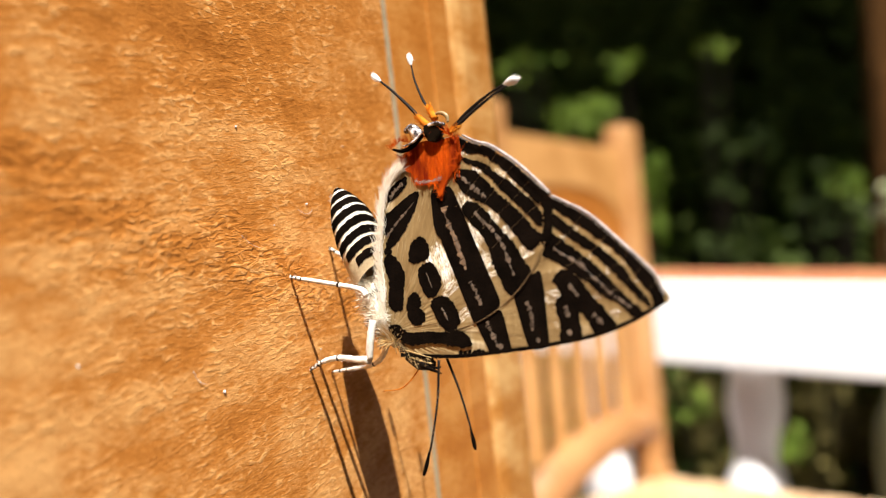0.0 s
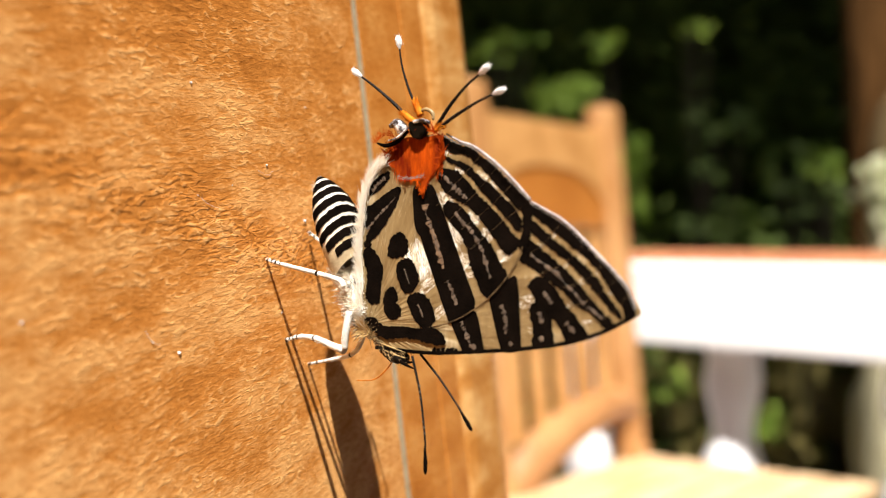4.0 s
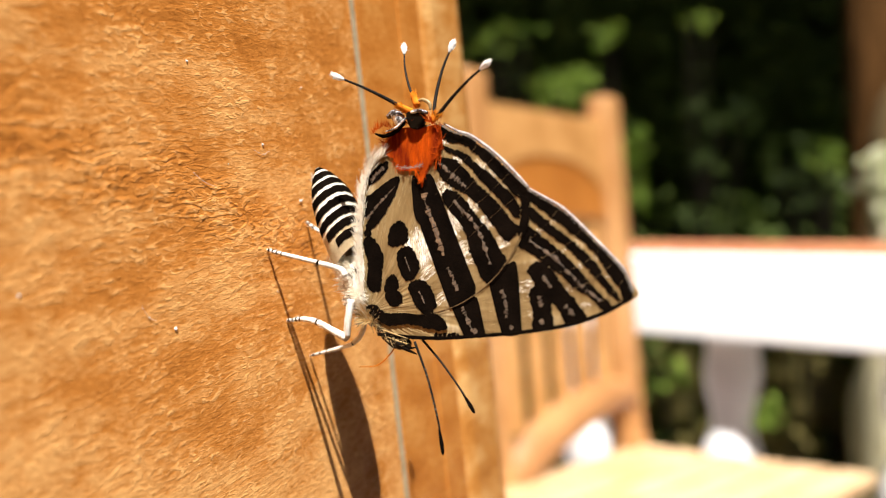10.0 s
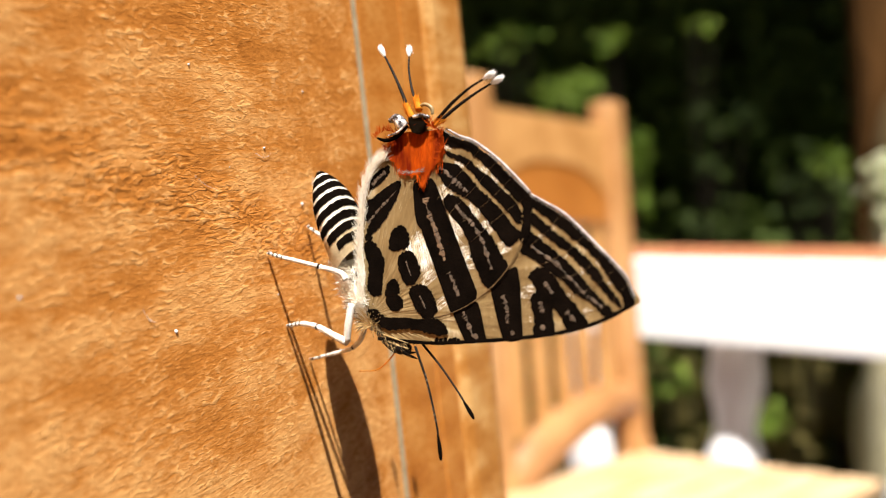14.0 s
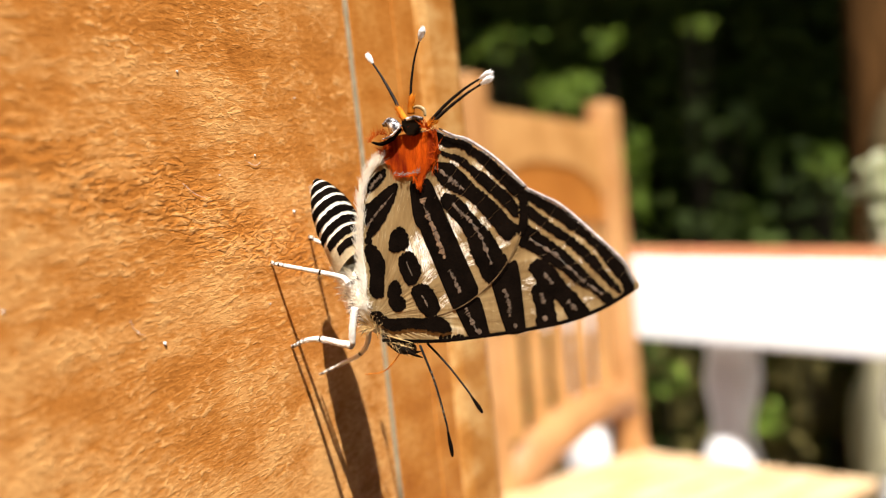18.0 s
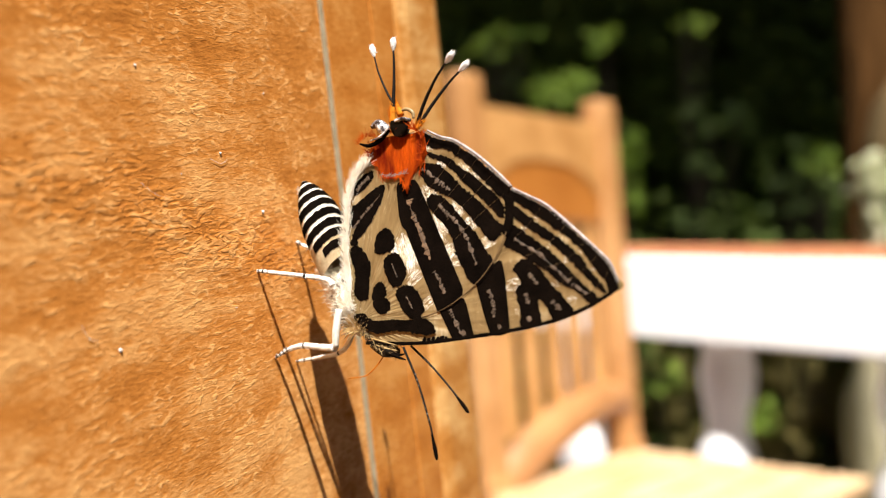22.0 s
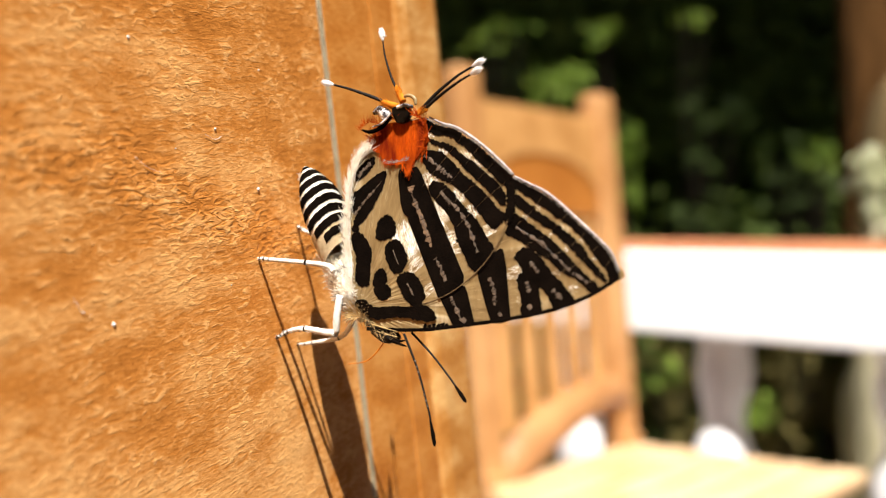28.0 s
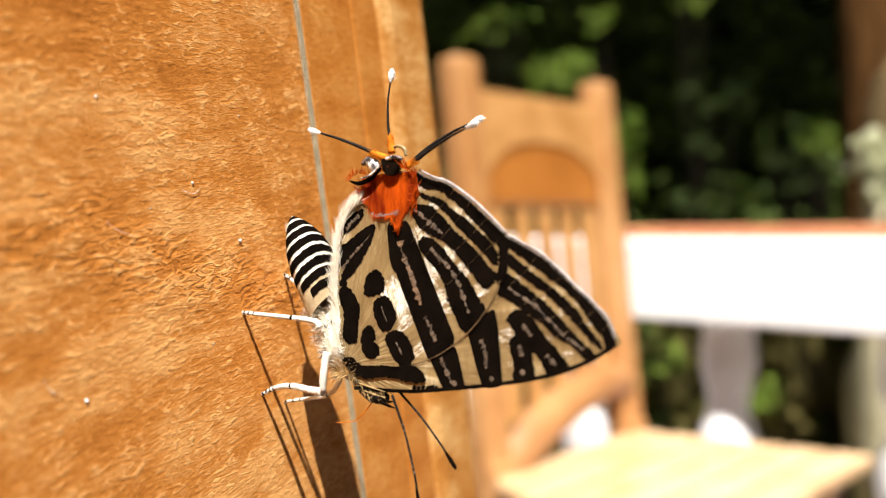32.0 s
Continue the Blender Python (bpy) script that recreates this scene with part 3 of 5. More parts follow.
def shrub(x, y, z, spread, count, size, material, seed, label, kind="shrub"):
    root = tagged(new(kind), label, kind)
    root.matrix_world = pose(x, y, -0.35)
    rng = random.Random(seed)
    h = z + 0.35
    part("trunk", tube([(0, 0, -0.05), (rng.uniform(-0.05, 0.05), 0.02, h * 0.4), (rng.uniform(-0.1, 0.1), 0, h)], [0.028 * min(1, spread[0]), 0.02 * min(1, spread[0]), 0.01 * min(1, spread[0])], 8, 5), M_TWIG, root)
    for k in range(4):
        a = rng.uniform(0, 6.28)
        part("limb", tube([(0, 0, h * 0.35), (math.cos(a) * spread[0] * 0.35, math.sin(a) * spread[1] * 0.35, h * 0.7), (math.cos(a) * spread[0] * 0.6, math.sin(a) * spread[1] * 0.6, h)], [0.025 * min(1, spread[0]), 0.016 * min(1, spread[0]), 0.006], 6, 4), M_TWIG, root)
    crown_part(root, material, count, (0, 0, h), spread, size, seed)
    return root


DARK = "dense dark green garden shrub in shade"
LIGHT = "green garden shrub, its share of sun painted into the leaves"
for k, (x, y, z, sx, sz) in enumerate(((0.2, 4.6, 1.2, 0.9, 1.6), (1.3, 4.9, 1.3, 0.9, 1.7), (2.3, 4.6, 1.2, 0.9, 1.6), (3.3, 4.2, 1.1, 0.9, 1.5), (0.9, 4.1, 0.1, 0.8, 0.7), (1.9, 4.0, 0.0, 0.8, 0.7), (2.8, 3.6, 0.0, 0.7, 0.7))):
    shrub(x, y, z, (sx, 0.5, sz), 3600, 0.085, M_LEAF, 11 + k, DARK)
for x, y, z, sp, n_, sd in (
    (0.46, 3.0, 1.37, (0.12, 0.10, 0.10), 120, 41),
    (0.72, 3.05, 1.05, (0.05, 0.08, 0.20), 70, 42),
    (1.40, 3.1, 1.10, (0.16, 0.10, 0.12), 36, 43),
    (1.57, 2.86, 0.98, (0.08, 0.08, 0.15), 120, 44),
    (1.36, 2.95, 0.98, (0.12, 0.10, 0.07), 16, 45),
    (0.24, 3.2, 1.60, (0.16, 0.10, 0.06), 16, 48),
    (0.62, 3.0, 1.56, (0.05, 0.08, 0.05), 22, 49),
    (0.95, 3.0, 1.62, (0.07, 0.08, 0.04), 9, 50),
    (1.06, 3.1, 1.27, (0.14, 0.10, 0.09), 45, 53),
    (1.43, 3.0, 1.12, (0.06, 0.08, 0.06), 22, 54),
    (0.98, 3.0, 1.09, (0.05, 0.08, 0.04), 24, 51),
    (0.92, 3.0, 0.88, (0.05, 0.08, 0.04), 24, 52),
    (1.17, 2.9, 0.16, (0.06, 0.08, 0.06), 40, 46),
    (0.85, 2.9, 0.32, (0.10, 0.08, 0.08), 16, 47),
):
    # how brightly lit or dim each clump looks is put into its leaf tone
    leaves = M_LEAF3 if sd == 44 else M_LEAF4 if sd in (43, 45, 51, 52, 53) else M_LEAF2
    shrub(x, y, z, sp, n_ * 2, 0.032, leaves, sd, "leafy shrub beside the tree, sunlight painted pale into its leaves" if sd == 44 else LIGHT)


shrub(1.50, 3.40, 0.14, (0.30, 0.15, 0.32), 1300, 0.05, M_OLIVE, 61, "brown-olive low shrub beyond the balustrade")
shrub(1.10, 3.40, 0.10, (0.22, 0.15, 0.26), 600, 0.05, M_OLIVE, 62, "brown-olive low shrub beyond the balustrade")


def boulder(x, y, z, r, seed, label, stone=M_STONE):
    rng = random.Random(seed)
    bm = bmesh.new()
    bmesh.ops.create_icosphere(bm, subdivisions=3, radius=1.0)
    for v in bm.verts:
        k = 1 + 0.22 * noise.noise(v.co * 1.3 + Vector((seed, 0, 0))) + 0.07 * noise.noise(v.co * 4.1)
        v.co = Vector((v.co.x * r[0] * k, v.co.y * r[1] * k, v.co.z * r[2] * k))
    ob = tagged(new("boulder", mesh_of("boulder", bm, stone, True)), label, "boulder", "garden stones")
    ob.matrix_world = pose(x, y, z)


boulder(1.63, 3.0, 0.02, (0.08, 0.12, 0.40), 3, "tall pale cream garden stone in the sun")
boulder(1.78, 3.1, 0.55, (0.16, 0.16, 0.92), 5, "tall tan standing stone beside the tree", M_TAN)
boulder(1.605, 2.9, 0.31, (0.070, 0.09, 0.66), 12, "tall cream standing stone in full sun")
boulder(1.25, 3.2, -0.28, (0.20, 0.16, 0.16), 8, "low tan garden stone among the shrubs", M_TAN)


def hedge():
    """A deep wall of foliage that closes the garden."""
    rng = random.Random(303)
    verts, faces = [], []
    for _ in range(46000):
        a = rng.uniform(-0.35, 2.2)
        rad = rng.uniform(6.0, 7.6)
        p = Vector((math.cos(a) * rad, math.sin(a) * rad, rng.uniform(-0.35, 5.6)))
        q = Euler((rng.uniform(-0.9, 0.9), rng.uniform(-0.9, 0.9), rng.uniform(0, 6.28))).to_matrix()
        s = rng.uniform(0.2, 0.34)
        if _ > 36000:
            p = Vector((math.cos(a) * 8.1, math.sin(a) * 8.1, p.z * 1.1))
            s = rng.uniform(0.6, 0.9)
        k = len(verts)
        for v in ((0, 0, 0), (0.36 * s, 0.5 * s, -0.05 * s), (0, 0.55 * s, 0.05 * s), (-0.36 * s, 0.5 * s, -0.05 * s), (0, 1.15 * s, -0.12 * s)):
            verts.append(p + q @ Vector(v))
        faces += [(k, k + 1, k + 2), (k, k + 2, k + 3), (k + 1, k + 4, k + 2), (k + 2, k + 4, k + 3)]
    me = bpy.data.meshes.new("hedge")
    me.from_pydata(verts, [], faces)
    me.materials.append(M_LEAF)
    tagged(new("hedge", me), "tall dark green hedge closing the garden", "hedge", kind="stuff")


hedge()


def tree(x, y, spread, count, seed, label):
    root = tagged(new("tree"), label, "tree", "garden trees")
    root.matrix_world = pose(x, y, -0.35)
    part("trunk", tube([(0, 0, -0.1), (0.03, 0, 1.2), (-0.02, 0, 2.6), (0.05, 0, 4.6)], [0.17, 0.13, 0.12, 0.08], 14, 6), M_BARK, root)
    for a in (0.4, 1.5, 2.7, 3.9, 5.2):
        part("limb", tube([(0.02, 0, 3.3), (math.cos(a) * spread[0] * 0.3, math.sin(a) * spread[1] * 0.3, 4.2), (math.cos(a) * spread[0] * 0.8, math.sin(a) * spread[1] * 0.8, 4.9)], [0.06, 0.045, 0.02], 8, 5), M_BARK, root)
    crown_part(root, M_LEAF, count, (0, 0.35, 5.0), spread, 0.20, seed, 0.2)


# crowns above the view, and the last two trees whole, are added as shade
tree(2.02, 3.75, (2.6, 1.55, 0.6), 4400, 77, "garden tree with brown bark, its unseen leafy crown added for shade")
tree(-0.9, 4.3, (2.3, 1.6, 0.6), 4000, 78, "unseen tree with a broad leafy crown, added to shade the garden")
tree(4.4, 3.2, (2.3, 1.6, 0.6), 4000, 79, "unseen tree with a broad leafy crown, added to shade the garden")

# ---- butterfly ----
MM = 0.001
butterfly = tagged(new("butterfly"), "cream black-striped butterfly with orange tail patch on the chair board", "butterfly")


def bend(x, y):
    """The wing's slight curve, in millimetres."""
    return 0.03 * math.sin(x * 0.35 + 0.4) + 0.02 * math.sin(y * 0.5)


def wing_plate(name, outline, z, label=""):
    return part(name, slab(outline, 0.03, MM, z, 4, bend), M_CREAM, butterfly, label)


def mark(wing, outline, z, name="stripe", material=None):
    """A patch of scales on the wing: a smooth outline with a ragged edge, slightly raised in the middle."""
    rng = random.Random(int(abs(outline[0][0] * 100 + outline[1][1] * 37)))
    n = len(outline)
    pts = [Vector((*p, 0)) for p in outline]
    ring = []
    for k in range(n):
        a, b, c, d = pts[k - 1], pts[k], pts[(k + 1) % n], pts[(k + 2) % n]
        steps = max(2, min(12, int((c - b).length / 0.06)))
        for j in range(steps):
            t = j / steps
            p = 0.5 * (2 * b + (c - a) * t + (2 * a - 5 * b + 4 * c - d) * t * t + (3 * b - a - 3 * c + d) * t**3)
            ring.append(p + Vector((rng.uniform(-1, 1), rng.uniform(-1, 1), 0)) * (0.035 if material else 0.055))
    if not material:
        area = sum(ring[k - 1].x * ring[k].y - ring[k].x * ring[k - 1].y for k in range(len(ring)))
        grow = 0.032 if area > 0 else -0.032
        ring = [p + Vector((d.y, -d.x, 0)).normalized() * grow for p, d in ((ring[k], ring[(k + 1) % len(ring)] - ring[k - 1]) for k in range(len(ring)))]
    bm = bmesh.new()
    verts = [bm.verts.new(p) for p in ring]
    bm.faces.new(verts)
    bmesh.ops.triangulate(bm, faces=bm.faces[:], ngon_method="EAR_CLIP")
    bmesh.ops.beautify_fill(bm, faces=bm.faces[:], edges=[e for e in bm.edges if not e.is_boundary])
    bmesh.ops.subdivide_edges(bm, edges=[e for e in bm.edges if not e.is_boundary], cuts=1)
    for v in bm.verts:
        lift = 0.024
        v.co.z = z + lift + bend(v.co.x, v.co.y)
        v.co *= MM
    bm.normal_update()
    if sum(fc.normal.z for fc in bm.faces) < 0:
        bmesh.ops.reverse_faces(bm, faces=bm.faces[:])
    return part(name, bm, material or M_BLACK, wing)


def line_of(wing, points, width, z, name="scale_line", material=None):
    """A thin broken line of paler scales along a band."""
    line = smooth_line([(*p, 0) for p in points], 22)
    rng = random.Random(int(abs(points[0][0]) * 100))
    bm = bmesh.new()
    rows = []
    for k, p in enumerate(line):
        a = (line[min(k + 1, len(line) - 1)] - line[max(k - 1, 0)]).normalized()
        side = Vector((-a.y, a.x, 0)) * width * 0.75 * (rng.uniform(0.8, 1.0) if name != "scale_line" else max(0.1, 0.75 + 1.3 * noise.noise(Vector((k * 0.23, width * 40, points[0][0])))))
        if name == "scale_line":
            p = p + Vector((-a.y, a.x, 0)) * 0.55 * width * noise.noise(Vector((k * 0.19, points[0][1] * 3, 7.0)))
        row = []
        for q, lift in ((p + side, 0.034), (p, 0.045), (p - side, 0.034)):
            row.append(bm.verts.new(Vector((q.x, q.y, z + lift + bend(q.x, q.y))) * MM))
        rows.append(row)
    for a, b in zip(rows, rows[1:]):
        if name == "scale_line" and rng.random() < 0.16:
            continue
        for j in range(2):
            bm.faces.new((a[j + 1], a[j], b[j], b[j + 1]))
    return part(name, bm, material or M_SILVER, wing)


FORE = [(0.32, -0.96), (1.12, -1.99), (2.36, -2.42), (4.61, -2.46), (7.43, -2.19), (10.06, -1.84), (12.53, -1.37), (14.43, -0.71), (15.63, -0.06), (16.09, 0.23), (15.93, 0.65), (15.18, 1.76), (14.04, 2.97), (12.60, 4.11), (11.14, 5.04), (9.56, 5.57), (6.73, 3.70), (3.12, 0.90)]
HIND = [(0.40, -0.96), (-0.16, -0.17), (0.24, 1.47), (0.00, 3.09), (0.21, 4.71), (0.33, 6.17), (0.89, 7.34), (1.98, 8.11), (2.94, 8.90), (3.87, 9.24), (5.14, 9.15), (6.03, 8.70), (7.07, 8.30), (8.42, 7.34), (9.66, 6.12), (10.61, 5.25), (10.68, 4.39), (10.37, 3.34), (9.67, 2.00), (8.50, 0.75), (6.04, -0.70), (3.12, -1.30), (1.59, -1.38)]


def far_fold(x, y):
    """The far hindwing's inner margin folds away round the abdomen."""
    return bend(x, y) - 2.8 * max(0.0, 1 - x / 3.2) * min(1.0, max(0.0, y / 2.5)) * min(1.0, max(0.0, (8.8 - y) / 1.5))


far_fore = wing_plate("forewing", FORE, -0.62)
far_hind = part("hindwing", slab(HIND, 0.03, MM, -0.40, 4, far_fold), M_CREAM, butterfly)
fore = wing_plate("forewing", FORE, -0.05)
hind = wing_plate("hindwing", HIND, 0.0, "cream hindwing with black stripes and spots")
ZF, ZH = -0.02, 0.03

# hindwing bands and spots
mark(hind, [(0.69, 6.09), (0.69, 6.57), (1.20, 7.04), (1.91, 7.35), (2.02, 7.13), (1.71, 6.66), (1.20, 6.33)], ZH)
line_of(hind, [(0.85, 6.31), (1.20, 6.68), (1.75, 7.04)], 0.16, ZH)
mark(hind, [(0.37, 5.23), (1.20, 5.75), (2.18, 6.33), (2.75, 6.47), (2.71, 5.99), (2.37, 5.31), (1.87, 4.59), (1.20, 3.83), (0.65, 3.48), (0.45, 3.74), (0.73, 4.19), (0.33, 4.39)], ZH)
line_of(hind, [(0.53, 4.13), (0.97, 4.57), (1.52, 5.11), (2.52, 5.97)], 0.13, ZH)
mark(hind, [(0.33, 3.35), (0.53, 3.58), (0.81, 3.35), (0.65, 3.06)], ZH)
mark(hind, [(0.69, 3.13), (1.20, 2.77), (1.63, 2.04), (1.51, 1.08), (1.36, 0.08), (0.52, 0.25), (0.60, 1.38), (0.41, 2.22), (0.29, 2.87)], ZH)
mark(hind, [(3.69, 6.37), (3.72, 5.28), (3.87, 4.25), (4.31, 3.56), (4.86, 2.33), (5.22, 1.51), (5.72, 0.36), (6.12, -0.70), (7.52, 0.10), (7.18, 1.01), (6.91, 1.60), (6.56, 1.74), (6.32, 2.50), (6.04, 3.16), (5.79, 3.71), (5.47, 4.38), (5.25, 5.39), (4.89, 6.48), (4.57, 6.37), (4.50, 5.26), (4.31, 5.33), (4.17, 6.35)], ZH)
line_of(hind, [(4.40, 5.55), (4.52, 4.95), (4.90, 4.02), (5.33, 2.95), (5.68, 2.10)], 0.21, ZH, "scale_line", M_SEAM)
line_of(hind, [(4.66, 4.70), (5.02, 3.80), (5.45, 2.80)], 0.09, ZH + 0.006)
line_of(hind, [(5.86, 1.43), (6.21, 0.83), (6.46, 0.17)], 0.16, ZH)
mark(hind, [(5.57, 5.32), (5.93, 5.62), (6.49, 5.45), (7.14, 4.84), (7.65, 4.23), (7.96, 3.87), (8.42, 3.43), (8.79, 2.81), (9.28, 2.02), (9.38, 1.62), (9.00, 1.12), (8.42, 0.66), (8.00, 0.84), (7.66, 1.56), (7.28, 2.27), (7.18, 2.89), (6.77, 3.76), (6.21, 4.37), (5.75, 4.86)], ZH)
line_of(hind, [(6.31, 5.06), (6.73, 4.57), (7.25, 4.15), (7.76, 3.46), (8.16, 2.51), (8.49, 1.63)], 0.13, ZH)
mark(hind, [(5.11, 7.14), (5.50, 7.34), (6.03, 7.31), (6.52, 7.10), (7.24, 6.42), (7.79, 5.83), (8.26, 5.43), (9.18, 4.53), (9.79, 3.83), (10.11, 3.54), (9.99, 3.25), (9.44, 2.87), (8.85, 3.49), (8.39, 4.05), (7.72, 4.82), (7.11, 5.35), (6.35, 5.73), (5.65, 6.20)], ZH)
line_of(hind, [(5.32, 7.13), (6.03, 6.58), (6.56, 6.11), (7.07, 5.79)], 0.16, ZH)
mark(hind, [(5.61, 8.06), (6.14, 7.82), (6.97, 7.53), (7.55, 7.06), (8.35, 6.46), (9.01, 5.85), (9.66, 5.31), (9.98, 4.95), (10.17, 4.55), (10.11, 4.06), (9.86, 4.15), (9.37, 4.71), (8.45, 5.60), (7.99, 6.00), (7.45, 6.62), (6.73, 7.30), (6.35, 7.50), (5.79, 7.78)], ZH)
mark(hind, [(5.54, 9.13), (5.93, 8.83), (6.48, 8.61), (7.31, 8.35), (7.85, 7.87), (8.65, 7.39), (9.17, 6.83), (9.72, 6.40), (10.17, 5.98), (10.61, 5.65), (10.30, 5.20), (10.05, 5.10), (9.50, 5.69), (8.85, 6.35), (8.19, 7.00), (7.51, 7.62), (6.83, 8.08), (6.03, 8.22), (5.54, 8.64)], ZH)
mark(hind, [(10.20, 5.58), (10.68, 5.34), (10.71, 4.39), (10.62, 3.62), (10.27, 3.08), (10.05, 3.31), (10.21, 3.83), (10.27, 4.69)], ZH)
line_of(hind, [(10.27, 3.28), (9.60, 2.03), (8.43, 0.72), (6.56, -0.52), (4.24, -1.25)], 0.03, ZH, "wing_margin", M_VEIN)
mark(hind, [(2.06, 3.29), (2.29, 3.73), (2.94, 3.98), (3.35, 3.32), (3.13, 2.75), (2.10, 2.65)], ZH, "spot")
mark(hind, [(2.59, 1.93), (2.86, 2.44), (3.39, 2.57), (3.83, 2.16), (4.02, 1.33), (3.61, 0.79), (3.01, 0.80)], ZH, "spot")
line_of(hind, [(3.13, 2.00), (3.28, 1.62), (3.46, 1.22)], 0.05, ZH)
line_of(hind, [(4.02, 0.11), (4.20, -0.19), (4.39, -0.56)], 0.08, ZH)
mark(hind, [(1.75, 0.32), (1.98, 0.84), (2.36, 0.97), (2.67, 0.48), (2.36, 0.02), (1.78, 0.03)], ZH, "spot")
mark(hind, [(1.82, -0.09), (2.63, 0.03), (2.90, -0.46), (2.44, -0.80), (1.94, -0.57)], ZH, "spot")
mark(hind, [(3.35, 0.37), (3.98, 0.73), (4.64, 0.48), (5.11, -0.49), (4.86, -1.00), (4.31, -1.12), (3.72, -0.55)], ZH, "spot")
# forewing bands
mark(fore, [(0.44, -0.80), (1.08, -0.83), (1.71, -1.19), (2.86, -1.19), (4.13, -1.22), (4.97, -1.11), (5.61, -1.39), (5.72, -1.90), (4.86, -1.95), (4.13, -1.81), (3.12, -1.74), (2.09, -1.87), (1.31, -1.66), (0.48, -1.15)], ZF + 0.075)
mark(fore, [(6.04, -0.18), (6.46, -1.28), (6.74, -1.87), (6.98, -2.22), (8.03, -2.06), (7.76, -1.36), (7.49, -0.12)], ZF)
line_of(fore, [(6.70, -0.66), (7.01, -1.25), (7.36, -1.98)], 0.15, ZF)
mark(fore, [(8.43, 0.80), (8.63, -0.22), (8.86, -1.00), (9.16, -1.95), (10.12, -1.78), (9.90, -0.57), (9.99, 0.79), (9.86, 1.72), (9.41, 1.56), (8.82, 1.11)], ZF)
line_of(fore, [(9.09, 0.33), (9.32, -0.40), (9.32, -1.15)], 0.15, ZF)
mark(fore, [(10.55, 5.46), (11.51, 4.95), (12.51, 4.34), (13.31, 3.72), (13.98, 2.97), (14.64, 2.40), (15.12, 1.90), (15.60, 1.31), (16.07, 0.28), (15.57, 0.05), (15.49, 0.48), (14.90, 1.24), (14.30, 2.13), (13.32, 3.03), (12.03, 3.98), (10.86, 4.85), (10.65, 5.05)], ZF)
mark(fore, [(10.68, 4.62), (11.82, 3.76), (13.08, 2.80), (14.07, 1.91), (14.68, 1.04), (15.27, 0.33), (15.38, -0.01), (15.02, 0.24), (14.19, 1.06), (13.53, 1.79), (12.64, 2.61), (11.36, 3.53), (10.77, 3.99)], ZF)
mark(fore, [(10.55, 3.57), (11.09, 3.28), (12.37, 2.32), (13.26, 1.50), (13.93, 0.78), (14.76, -0.01), (15.08, -0.33), (14.94, -0.47), (14.45, -0.38), (13.88, 0.14), (13.18, 0.50), (12.70, 0.93), (12.10, 1.39), (11.37, 1.86), (10.65, 2.30), (10.11, 2.59), (10.02, 3.02)], ZF)
line_of(fore, [(10.68, 2.88), (11.92, 2.12), (12.82, 1.30), (13.56, 0.57), (14.45, -0.05)], 0.12, ZF)
mark(fore, [(10.56, 1.38), (11.00, 1.79), (11.52, 1.72), (12.04, 1.25), (12.47, 0.62), (13.06, -0.00), (13.65, -0.75), (13.56, -1.01), (13.13, -1.14), (12.62, -1.17), (12.41, -0.82), (12.11, -0.35), (11.86, -0.08), (11.84, -0.62), (11.90, -1.47), (10.88, -1.61), (10.88, -0.90), (10.66, 0.24), (10.97, 0.62), (10.75, 1.10)], ZF)
line_of(fore, [(11.43, 1.12), (11.62, 0.84), (11.86, 0.51)], 0.13, ZF)
line_of(fore, [(12.59, -0.36), (12.83, -0.57), (13.07, -0.87)], 0.16, ZF)
line_of(fore, [(11.19, 0.09), (11.25, -0.19), (11.34, -0.47)], 0.16, ZF)
line_of(fore, [(1.12, -2.44), (4.61, -2.46), (7.43, -2.19), (10.06, -1.84), (12.53, -1.37), (14.43, -0.71), (15.63, -0.06), (16.07, 0.23)], 0.15, ZF, "wing_margin", M_BLACK)
for x, y in [(5.04, -2.25), (5.33, -2.26), (5.61, -2.18), (5.86, -2.23), (6.15, -2.18), (6.39, -2.19)]:
    mark(fore, [(x - 0.10, y - 0.05), (x + 0.06, y - 0.09), (x + 0.09, y + 0.08), (x - 0.05, y + 0.07)], ZF, "spot")
for x, y in [(7.49, -1.91), (9.61, -1.60), (11.32, -1.22)]:
    mark(fore, [(x - 0.14, y), (x, y - 0.15), (x + 0.14, y), (x, y + 0.15)], ZF + 0.02, "spot", M_SILVER)
# veins that run out to the margin
for wing_, z_, pts_ in (
    (hind, ZH, [(5.15, 5.40), (6.56, 6.77), (7.75, 7.93)]),
    (hind, ZH, [(5.86, 4.56), (7.41, 5.93), (8.68, 7.24)]),
    (hind, ZH, [(6.73, 4.15), (8.26, 5.23), (9.56, 6.35)]),
    (hind, ZH, [(7.25, 3.10), (8.92, 4.42), (10.20, 5.26)]),
    (fore, ZF, [(10.68, 2.96), (11.46, 3.53), (12.21, 4.37)]),
    (fore, ZF, [(11.15, 1.91), (12.52, 2.55), (13.55, 3.44)]),
    (fore, ZF, [(12.07, 1.25), (13.35, 1.62), (14.42, 2.43)]),
    (fore, ZF, [(12.68, 0.37), (13.99, 0.91), (15.07, 1.76)]),
    (fore, ZF, [(13.42, -0.38), (14.79, 0.12), (15.62, 1.02)]),
):
    line_of(wing_, pts_, 0.012, z_, "vein", M_VEIN)

